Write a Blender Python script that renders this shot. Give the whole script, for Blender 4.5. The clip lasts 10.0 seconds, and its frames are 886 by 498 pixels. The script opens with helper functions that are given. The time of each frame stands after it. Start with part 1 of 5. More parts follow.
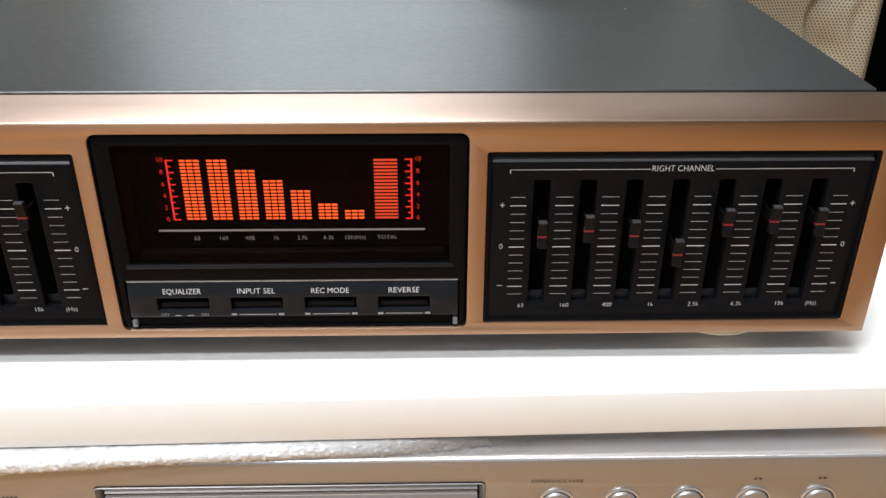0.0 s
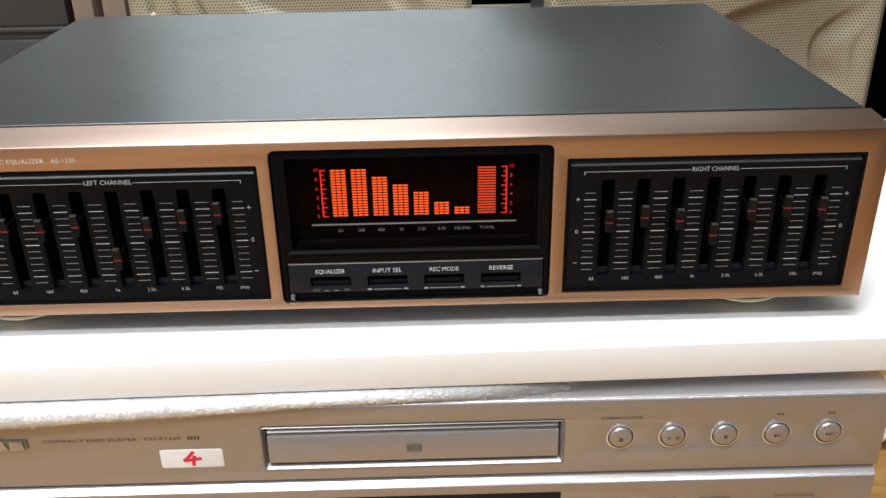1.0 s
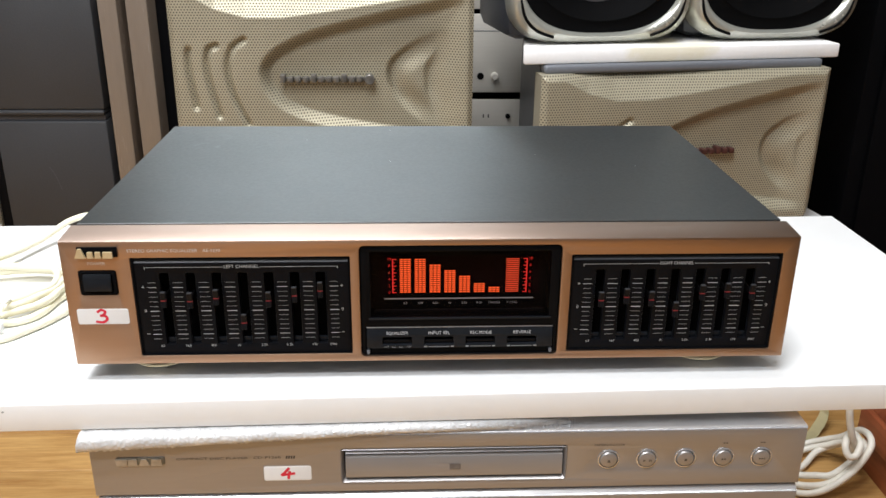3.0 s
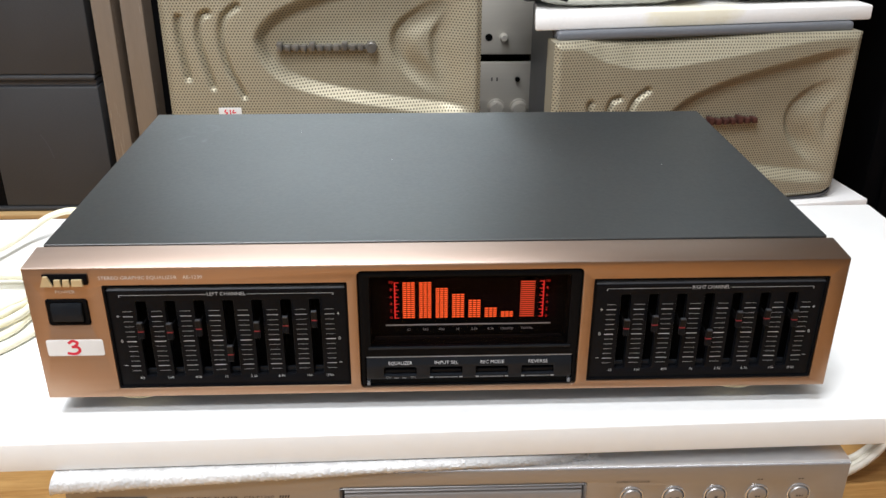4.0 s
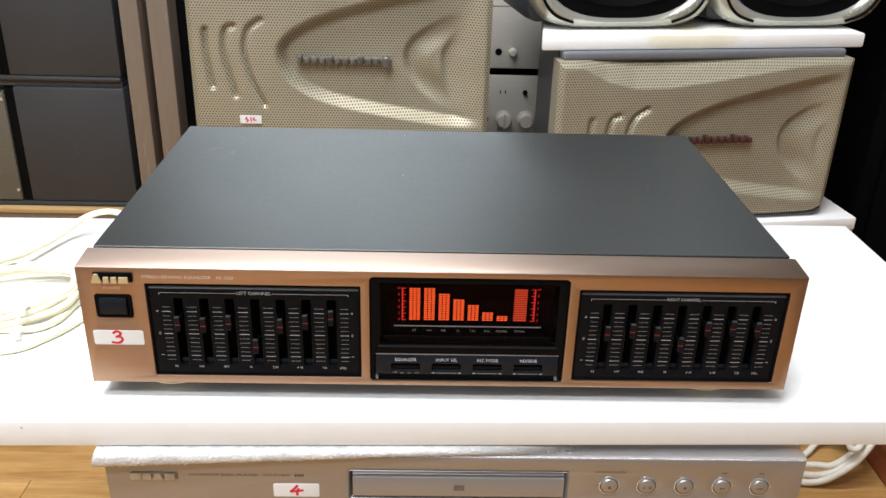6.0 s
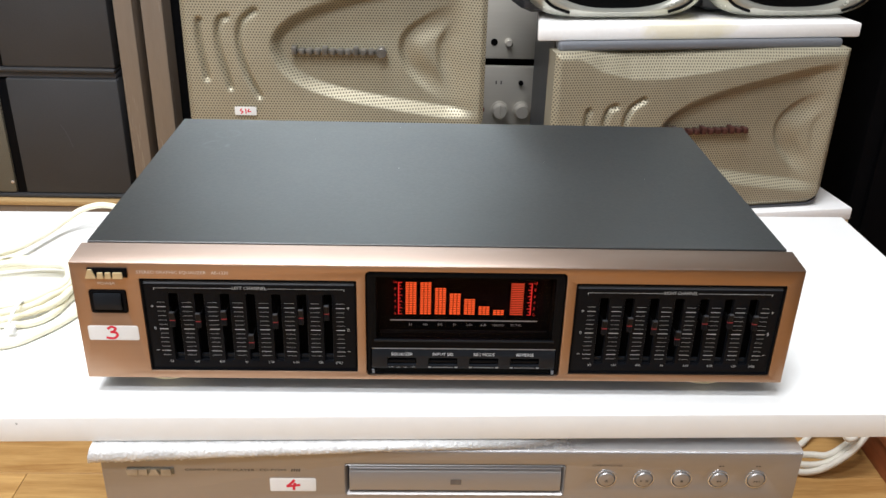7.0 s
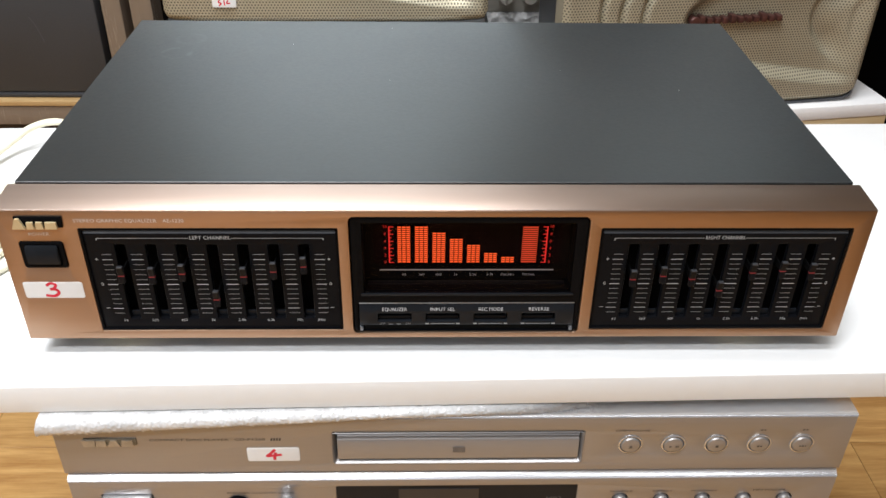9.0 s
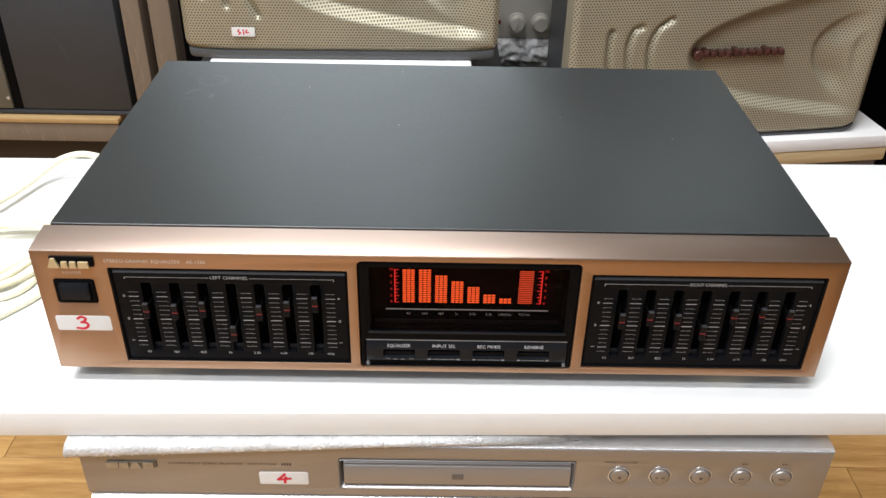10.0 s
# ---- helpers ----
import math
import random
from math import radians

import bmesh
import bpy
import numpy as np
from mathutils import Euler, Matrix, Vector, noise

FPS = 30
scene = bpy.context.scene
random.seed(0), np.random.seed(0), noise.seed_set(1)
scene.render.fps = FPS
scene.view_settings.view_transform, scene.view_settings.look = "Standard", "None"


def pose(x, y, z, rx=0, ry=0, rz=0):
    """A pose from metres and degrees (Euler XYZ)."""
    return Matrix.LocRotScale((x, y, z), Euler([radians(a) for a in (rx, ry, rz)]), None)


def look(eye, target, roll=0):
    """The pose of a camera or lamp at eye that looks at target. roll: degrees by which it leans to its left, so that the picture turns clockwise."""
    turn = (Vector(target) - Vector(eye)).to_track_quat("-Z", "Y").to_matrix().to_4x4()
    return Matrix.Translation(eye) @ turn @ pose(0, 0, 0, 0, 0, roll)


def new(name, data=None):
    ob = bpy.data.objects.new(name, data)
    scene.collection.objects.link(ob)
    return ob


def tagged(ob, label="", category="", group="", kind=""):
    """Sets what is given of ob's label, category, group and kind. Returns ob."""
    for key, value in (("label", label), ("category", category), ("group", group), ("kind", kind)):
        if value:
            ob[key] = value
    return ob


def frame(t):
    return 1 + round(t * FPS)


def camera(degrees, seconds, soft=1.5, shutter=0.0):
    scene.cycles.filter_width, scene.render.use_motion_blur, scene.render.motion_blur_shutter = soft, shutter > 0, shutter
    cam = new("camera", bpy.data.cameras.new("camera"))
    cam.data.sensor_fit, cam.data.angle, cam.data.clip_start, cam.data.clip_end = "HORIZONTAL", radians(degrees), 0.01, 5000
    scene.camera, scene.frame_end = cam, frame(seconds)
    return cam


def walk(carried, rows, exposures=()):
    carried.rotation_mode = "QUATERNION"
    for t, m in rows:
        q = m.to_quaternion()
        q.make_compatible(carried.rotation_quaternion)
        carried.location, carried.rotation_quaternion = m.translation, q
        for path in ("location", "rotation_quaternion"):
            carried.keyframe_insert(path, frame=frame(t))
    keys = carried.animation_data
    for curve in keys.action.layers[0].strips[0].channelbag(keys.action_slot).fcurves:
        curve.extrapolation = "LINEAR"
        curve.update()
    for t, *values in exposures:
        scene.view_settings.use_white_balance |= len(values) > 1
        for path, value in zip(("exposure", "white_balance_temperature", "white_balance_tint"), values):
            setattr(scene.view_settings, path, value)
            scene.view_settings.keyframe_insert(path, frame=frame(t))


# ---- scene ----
cam = camera(53.8, 10.0, 1.5)
PATH = [
    (0, (0.0597, -0.2561, 0.1849), (0.1026, 1.5054, -0.7613), 0.24),
    (0.5, (0.0489, -0.2947, 0.1985), (0.0491, 1.4862, -0.7116), -0.98),
    (1, (0.0236, -0.3426, 0.2086), (0.0418, 1.4546, -0.6687), -1.13),
    (1.5, (0.0137, -0.3943, 0.2273), (0.0802, 1.4202, -0.6111), -0.49),
    (2, (0.0018, -0.4422, 0.2511), (0.0910, 1.3940, -0.5366), 0.49),
    (2.5, (-0.0195, -0.4694, 0.2647), (0.0714, 1.3874, -0.4729), 1.12),
    (2.7, (-0.019, -0.477, 0.268), (0.069, 1.385, -0.456), 0.9),
    (3.8, (-0.015, -0.417, 0.289), (0.068, 1.397, -0.55), 0.1),
    (4, (-0.0154, -0.4044, 0.2918), (0.0538, 1.4021, -0.5638), 0.24),
    (4.5, (-0.0169, -0.3908, 0.2899), (0.0234, 1.4067, -0.5860), 0.58),
    (5, (-0.0140, -0.4134, 0.3027), (0.0261, 1.3842, -0.5731), 1.24),
    (5.5, (-0.0133, -0.4483, 0.3200), (0.0326, 1.3582, -0.5370), 1.58),
    (5.7, (-0.014, -0.456, 0.322), (0.034, 1.354, -0.528), 1.6),
    (6.8, (-0.017, -0.452, 0.321), (0.048, 1.347, -0.551), 1.8),
    (7, (-0.0154, -0.4521, 0.3232), (0.0469, 1.3457, -0.5509), 1.62),
    (7.5, (-0.0132, -0.4293, 0.2968), (0.0514, 1.3565, -0.6015), 1.33),
    (8, (-0.0108, -0.3754, 0.2791), (0.0472, 1.3537, -0.7244), 1.64),
    (8.5, (-0.0104, -0.3419, 0.2839), (0.0509, 1.3398, -0.7969), 1.92),
    (9, (-0.0094, -0.3620, 0.3100), (0.0421, 1.3034, -0.7963), 0.94),
    (9.5, (-0.0058, -0.3828, 0.3352), (0.0224, 1.2902, -0.7604), 0.60),
    (10, (-0.0050, -0.3794, 0.3435), (0.0187, 1.2970, -0.7471), 1.32),
]
walk(cam, [(t, look(eye, target, roll)) for t, eye, target, roll in PATH],
     [(0.0, 0.19), (0.5, 0.21), (1.0, 0.12), (1.5, -0.06), (2.5, -0.04), (4.0, -0.06), (4.5, -0.01), (5.5, 0.02), (7.5, -0.05), (8.0, -0.08), (8.5, -0.10), (9.5, -0.04), (10.0, -0.04)])

# ---------------------------------------------------------------- light
world = bpy.data.worlds.new("world")
world.use_nodes = True
world.node_tree.nodes["Background"].inputs[0].default_value = (0.9, 0.95, 1.0, 1)
world.node_tree.nodes["Background"].inputs[1].default_value = 0.05
scene.world = world

FLOOR, CEILING = -0.48, 1.92
DAYLIGHT = (0.86, 1.0, 1.08)


def ceiling_lamp(x, y, sx, sy, watts, col=(0.955, 0.99, 1.04)):
    data = bpy.data.lights.new("fluorescent_lamp", "AREA")
    data.shape, data.size, data.size_y, data.energy, data.color = "RECTANGLE", sx, sy, watts, col
    ob = new("fluorescent_lamp", data)
    ob.location = (x, y, CEILING - 0.06)
    return tagged(ob, kind="structure")


ceiling_lamp(-0.95, -1.25, 1.50, 0.15, 33)
ceiling_lamp(0.75, -1.25, 0.60, 0.15, 4)
ceiling_lamp(-0.40, -0.62, 0.90, 0.15, 31)
ceiling_lamp(-0.26, 0.22, 1.0, 0.30, 33)
ceiling_lamp(-0.75, 2.10, 1.6, 0.30, 2)
ceiling_lamp(-0.62, 2.95, 0.34, 0.30, 3.5, DAYLIGHT)
ceiling_lamp(-0.12, 2.95, 0.34, 0.30, 4.5, DAYLIGHT)
ceiling_lamp(1.15, 2.95, 0.84, 0.30, 5, DAYLIGHT)
ceiling_lamp(-0.55, 5.30, 2.4, 0.30, 67, DAYLIGHT)


# ---------------------------------------------------------------- materials
def tree(name):
    m = bpy.data.materials.new(name)
    m.use_nodes = True
    t = m.node_tree
    return m, t, t.nodes["Principled BSDF"]


def link(t, a, b):
    t.links.new(a, b)


def node(t, kind, **inputs):
    n = t.nodes.new(kind)
    for k, v in inputs.items():
        n.inputs[k.replace("_", " ")].default_value = v
    return n


def surface(name, col, rough=0.5, metal=0.0, var=0.1, scale=12.0, fine=160.0, stretch=(1, 1, 1), bump=0.0, rvar=0.1, spec=0.5, coat=0.0):
    """A surface whose colour and gloss vary at two scales, with fine relief."""
    m, t, p = tree(name)
    co = t.nodes.new("ShaderNodeTexCoord")
    mp = node(t, "ShaderNodeMapping", Scale=stretch)
    link(t, co.outputs["Object"], mp.inputs["Vector"])
    big = node(t, "ShaderNodeTexNoise", Scale=scale, Detail=4.0)
    small = node(t, "ShaderNodeTexNoise", Scale=fine, Detail=3.0)
    for n in (big, small):
        link(t, mp.outputs["Vector"], n.inputs["Vector"])
    mix = node(t, "ShaderNodeMath")
    mix.operation = "ADD"
    link(t, big.outputs["Fac"], mix.inputs[0])
    link(t, small.outputs["Fac"], mix.inputs[1])
    ramp = node(t, "ShaderNodeMapRange", From_Min=0.6, From_Max=1.4, To_Min=1 - var, To_Max=1 + var)
    link(t, mix.outputs[0], ramp.inputs["Value"])
    colour = t.nodes.new("ShaderNodeVectorMath")
    colour.operation = "SCALE"
    colour.inputs[0].default_value = col
    link(t, ramp.outputs["Result"], colour.inputs["Scale"])
    link(t, colour.outputs["Vector"], p.inputs["Base Color"])
    gloss = node(t, "ShaderNodeMapRange", From_Min=0.6, From_Max=1.4, To_Min=max(0.02, rough - rvar * rough), To_Max=rough + rvar * rough)
    link(t, mix.outputs[0], gloss.inputs["Value"])
    link(t, gloss.outputs["Result"], p.inputs["Roughness"])
    p.inputs["Metallic"].default_value = metal
    p.inputs["Specular IOR Level"].default_value = spec
    p.inputs["Coat Weight"].default_value = coat
    if bump:
        b = node(t, "ShaderNodeBump", Strength=bump, Distance=0.001)
        link(t, small.outputs["Fac"], b.inputs["Height"])
        link(t, b.outputs["Normal"], p.inputs["Normal"])
    return m


def brushed(name, col, rough):
    """Metal brushed along x."""
    m = surface(name, col, rough, 1.0, 0.03, 3.0, 30.0, (1.5, 110, 110), 0.02, 0.07)
    t = m.node_tree
    p = t.nodes["Principled BSDF"]
    grain = node(t, "ShaderNodeCombineXYZ", X=1.0)
    link(t, grain.outputs[0], p.inputs["Tangent"])
    p.inputs["Anisotropic"].default_value = 0.85
    p.inputs["Anisotropic Rotation"].default_value = 0.25
    return m


def glowing(name, col, strength):
    m, t, p = tree(name)
    p.inputs["Base Color"].default_value = (*[c * 0.15 for c in col], 1)
    p.inputs["Emission Color"].default_value = (*col, 1)
    p.inputs["Emission Strength"].default_value = strength
    return m


def pane_material(name, tint):
    m, t, p = tree(name)
    clear = node(t, "ShaderNodeBsdfTransparent", Color=(*tint, 1))
    shine = node(t, "ShaderNodeBsdfGlossy", Roughness=0.04)
    fr = node(t, "ShaderNodeFresnel", IOR=1.09)
    mix = t.nodes.new("ShaderNodeMixShader")
    link(t, fr.outputs[0], mix.inputs[0])
    link(t, clear.outputs[0], mix.inputs[1])
    link(t, shine.outputs[0], mix.inputs[2])
    link(t, mix.outputs[0], t.nodes["Material Output"].inputs["Surface"])
    return m


def perforated(name, col, hole, pitch=0.0040, row=0.0035, radius=0.00105, metal=0.0):
    """Sheet metal with staggered round holes, in the thing's own x and z."""
    m, t, p = tree(name)
    co = t.nodes.new("ShaderNodeTexCoord")
    sep = t.nodes.new("ShaderNodeSeparateXYZ")
    link(t, co.outputs["Object"], sep.inputs[0])

    def op(kind, a, b=None):
        n = t.nodes.new("ShaderNodeMath")
        n.operation = kind
        for i, v in enumerate((a, b)):
            if v is None:
                continue
            if isinstance(v, (int, float)):
                n.inputs[i].default_value = v
            else:
                link(t, v, n.inputs[i])
        return n.outputs[0]

    zr = op("DIVIDE", sep.outputs["Z"], row)
    odd = op("MULTIPLY", op("MODULO", op("ADD", op("FLOOR", zr), 1000), 2), 0.5)
    xr = op("ADD", op("ADD", op("DIVIDE", sep.outputs["X"], pitch), odd), 1000)
    fx = op("MULTIPLY", op("SUBTRACT", op("FRACT", xr), 0.5), pitch)
    fz = op("MULTIPLY", op("SUBTRACT", op("FRACT", op("ADD", zr, 1000)), 0.5), row)
    d = op("SQRT", op("ADD", op("MULTIPLY", fx, fx), op("MULTIPLY", fz, fz)))
    ramp = node(t, "ShaderNodeMapRange", From_Min=radius * 0.75, From_Max=radius * 1.2, To_Min=0.0, To_Max=1.0)
    link(t, d, ramp.inputs["Value"])
    dirt = node(t, "ShaderNodeTexNoise", Scale=9.0, Detail=5.0)
    link(t, co.outputs["Object"], dirt.inputs["Vector"])
    shade = node(t, "ShaderNodeMapRange", From_Min=0.3, From_Max=0.7, To_Min=0.9, To_Max=1.06)
    link(t, dirt.outputs["Fac"], shade.inputs["Value"])
    paint = t.nodes.new("ShaderNodeVectorMath")
    paint.operation = "SCALE"
    paint.inputs[0].default_value = col
    link(t, shade.outputs["Result"], paint.inputs["Scale"])
    mix = t.nodes.new("ShaderNodeMix")
    mix.data_type = "RGBA"
    link(t, ramp.outputs["Result"], mix.inputs["Factor"])
    mix.inputs[6].default_value = (*hole, 1)
    link(t, paint.outputs["Vector"], mix.inputs[7])
    link(t, mix.outputs[2], p.inputs["Base Color"])
    b = node(t, "ShaderNodeBump", Strength=0.5, Distance=0.001)
    link(t, ramp.outputs["Result"], b.inputs["Height"])
    link(t, b.outputs["Normal"], p.inputs["Normal"])
    p.inputs["Roughness"].default_value, p.inputs["Metallic"].default_value = 0.45, metal
    return m


def planked(name, light, dark, along="x"):
    """Wood with long grain; each piece has its own tone."""
    m, t, p = tree(name)
    co = t.nodes.new("ShaderNodeTexCoord")
    info = t.nodes.new("ShaderNodeObjectInfo")
    shift = t.nodes.new("ShaderNodeVectorMath")
    shift.operation = "SCALE"
    shift.inputs[0].default_value = (7.0, 11.0, 5.0)
    link(t, info.outputs["Random"], shift.inputs["Scale"])
    add = t.nodes.new("ShaderNodeVectorMath")
    link(t, co.outputs["Object"], add.inputs[0])
    link(t, shift.outputs[0], add.inputs[1])
    mp = node(t, "ShaderNodeMapping", Scale=(1.6, 17, 17) if along == "x" else (17, 1.6, 17))
    link(t, add.outputs[0], mp.inputs["Vector"])
    wave = node(t, "ShaderNodeTexNoise", Scale=2.2, Detail=6.0, Roughness=0.62, Distortion=1.1)
    fine = node(t, "ShaderNodeTexNoise", Scale=16.0, Detail=4.0, Roughness=0.7)
    for n in (wave, fine):
        link(t, mp.outputs[0], n.inputs["Vector"])
    s = node(t, "ShaderNodeMath")
    s.operation = "MULTIPLY_ADD"
    link(t, fine.outputs["Fac"], s.inputs[0])
    s.inputs[1].default_value = 0.45
    link(t, wave.outputs["Fac"], s.inputs[2])
    r = t.nodes.new("ShaderNodeValToRGB")
    r.color_ramp.elements[0].position, r.color_ramp.elements[1].position = 0.52, 0.92
    r.color_ramp.elements[0].color, r.color_ramp.elements[1].color = (*dark, 1), (*light, 1)
    link(t, s.outputs[0], r.inputs[0])
    tone = node(t, "ShaderNodeMapRange", To_Min=0.86, To_Max=1.1)
    link(t, info.outputs["Random"], tone.inputs["Value"])
    c = t.nodes.new("ShaderNodeVectorMath")
    c.operation = "SCALE"
    link(t, r.outputs[0], c.inputs[0])
    link(t, tone.outputs[0], c.inputs["Scale"])
    link(t, c.outputs[0], p.inputs["Base Color"])
    p.inputs["Roughness"].default_value = 0.38
    b = node(t, "ShaderNodeBump", Strength=0.12, Distance=0.0006)
    link(t, fine.outputs["Fac"], b.inputs["Height"])
    link(t, b.outputs["Normal"], p.inputs["Normal"])
    return m


COPPER = brushed("copper_anodised_metal", (0.428, 0.280, 0.190), 0.33)
COPPER_TOP = brushed("pale_copper_anodised_metal", (0.378, 0.294, 0.246), 0.39)
LID = surface("charcoal_lid_paint", (0.0095, 0.0120, 0.0132), 0.355, 0.0, 0.12, 7.0, 420.0, bump=0.05, rvar=0.14, spec=0.72)
BLACK = surface("black_plastic", (0.004, 0.0042, 0.005), 0.2, var=0.2, fine=300, spec=0.045)
PANEL = surface("black_panel_plastic", (0.0052, 0.0057, 0.0072), 0.30, var=0.2, scale=20, fine=500, bump=0.03, spec=0.07)
GLOSS = surface("glossy_dark_plastic", (0.012, 0.0138, 0.0168), 0.2, var=0.15, spec=0.16)
EDGE = surface("grey_plastic_edge", (0.14, 0.145, 0.155), 0.3, var=0.15)
EDGE_LIGHT = surface("worn_highlight_edge", (0.42, 0.43, 0.45), 0.3, 0.4, 0.25, 60)
# near-black: shade of recesses put into the colour, also used for black parts
VOID = surface("black_recess_shade", (0.0025, 0.0025, 0.0027), 0.7, var=0.2, spec=0.06)
INK = surface("pale_grey_print", (0.83, 0.84, 0.85), 0.55, var=0.05)
TICK = surface("pale_tick_print", (0.60, 0.61, 0.62), 0.55, var=0.12)
INK_DIM = surface("dim_grey_print", (0.30, 0.31, 0.32), 0.55, var=0.05)
FASCIA_INK = surface("faded_fascia_print", (0.72, 0.67, 0.62), 0.5, var=0.15, scale=60)
INK_DARK = surface("dark_grey_print", (0.055, 0.05, 0.048), 0.55, var=0.05)
KNOB = surface("dark_grey_knob_plastic", (0.0062, 0.0063, 0.0075), 0.34, var=0.15, bump=0.05, spec=0.13)
RED_LINE = surface("red_marker_line", (0.19, 0.013, 0.019), 0.45, var=0.08)
GOLD = surface("gold_metal", (0.60, 0.48, 0.28), 0.35, 0.25, 0.05)
GOLD_FOOT = surface("gold_plastic_foot", (0.86, 0.74, 0.48), 0.35, 0.0, var=0.06)
LABEL = surface("white_paper_label", (0.80, 0.80, 0.79), 0.6, var=0.03, bump=0.05)
PEN = surface("red_marker_ink", (0.68, 0.02, 0.05), 0.5, var=0.1)
GLOW_BAR = glowing("display_segment_orange", (1.0, 0.105, 0.022), 1.45)
GLOW_TOTAL = glowing("display_segment_red", (1.0, 0.085, 0.03), 0.72)
GLOW_SCALE = glowing("display_scale_red", (1.0, 0.03, 0.025), 0.9)
UNLIT = surface("unlit_display_segment", (0.007, 0.0026, 0.003), 0.8, var=0.1, spec=0.0)
TUBE = surface("dark_maroon_display_tube", (0.0065, 0.0022, 0.0028), 0.6, var=0.1, spec=0.02)
PANE = pane_material("display_glass", (0.92, 0.90, 0.90))
WHITE_BOARD = surface("white_laminate", (0.87, 0.87, 0.855), 0.33, var=0.02, scale=5, fine=90, bump=0.03)
SILVER = surface("silver_champagne_paint", (0.35, 0.333, 0.325), 0.36, 0.6, 0.03, 3.0, 30.0, (1.5, 110, 110), 0.02, 0.07)
SILVER_LIGHT = surface("bright_silver_and_highlight", (0.66, 0.66, 0.67), 0.24, 0.75, 0.02, rvar=0.0)
FOAM = surface("white_foam", (0.87, 0.855, 0.84), 0.8, var=0.03, scale=25, fine=240, bump=0.15)
CABLE = surface("cream_white_cable", (0.85, 0.80, 0.61), 0.42, var=0.05, scale=20)
WHITE_CABLE = surface("off_white_cable", (0.76, 0.72, 0.63), 0.45, var=0.06, scale=20)
GRILLE = perforated("beige_perforated_metal", (0.440, 0.396, 0.286), (0.100, 0.088, 0.060), 0.0038, 0.0033, 0.00102, 0.36)
CABINET = surface("dark_grey_cabinet", (0.055, 0.057, 0.065), 0.42, var=0.15, fine=320, bump=0.2)
BLACK_VINYL = surface("black_vinyl", (0.037, 0.038, 0.041), 0.5, var=0.18, scale=6, fine=350, bump=0.25)
TRIM = surface("pale_silver_trim", (0.50, 0.50, 0.44), 0.26, 0.6, 0.05)
STEEL = surface("brushed_silver_front", (0.62, 0.585, 0.52), 0.4, 0.25, 0.04, 3.0, 30.0, (1.5, 110, 110), 0.02, 0.07)
BROWN_POST = surface("brown_wood_veneer", (0.20, 0.155, 0.118), 0.26, var=0.09, scale=2.5, fine=30, stretch=(20, 20, 1), spec=0.7)
PINE = planked("pale_pine_wood", (0.62, 0.42, 0.20), (0.44, 0.27, 0.11))
PALE_PINE = planked("pale_whitish_pine", (0.80, 0.64, 0.38), (0.64, 0.46, 0.23))
OAK_FLOOR = planked("oak_laminate", (0.62, 0.37, 0.135), (0.36, 0.175, 0.05))
RED_WOOD = planked("red_brown_wood", (0.38, 0.11, 0.042), (0.21, 0.052, 0.022), "y")
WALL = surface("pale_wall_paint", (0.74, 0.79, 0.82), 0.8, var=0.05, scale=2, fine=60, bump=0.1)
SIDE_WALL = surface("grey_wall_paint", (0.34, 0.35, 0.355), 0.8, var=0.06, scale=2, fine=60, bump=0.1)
GREY_WALL = surface("dimming_grey_wall", (0.22, 0.222, 0.23), 0.8, var=0.06, scale=2, fine=60, bump=0.1)
DARK_WALL = surface("near_black_backing", (0.003, 0.003, 0.0035), 0.85, var=0.2, scale=3, fine=90, bump=0.2, spec=0.05)
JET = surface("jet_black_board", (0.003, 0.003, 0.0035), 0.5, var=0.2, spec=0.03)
LIP = surface("grey_blue_lip", (0.15, 0.158, 0.175), 0.3, var=0.08, fine=300, bump=0.1)
CEIL = surface("white_ceiling_paint", (0.75, 0.75, 0.74), 0.85, var=0.04, scale=3, fine=60)


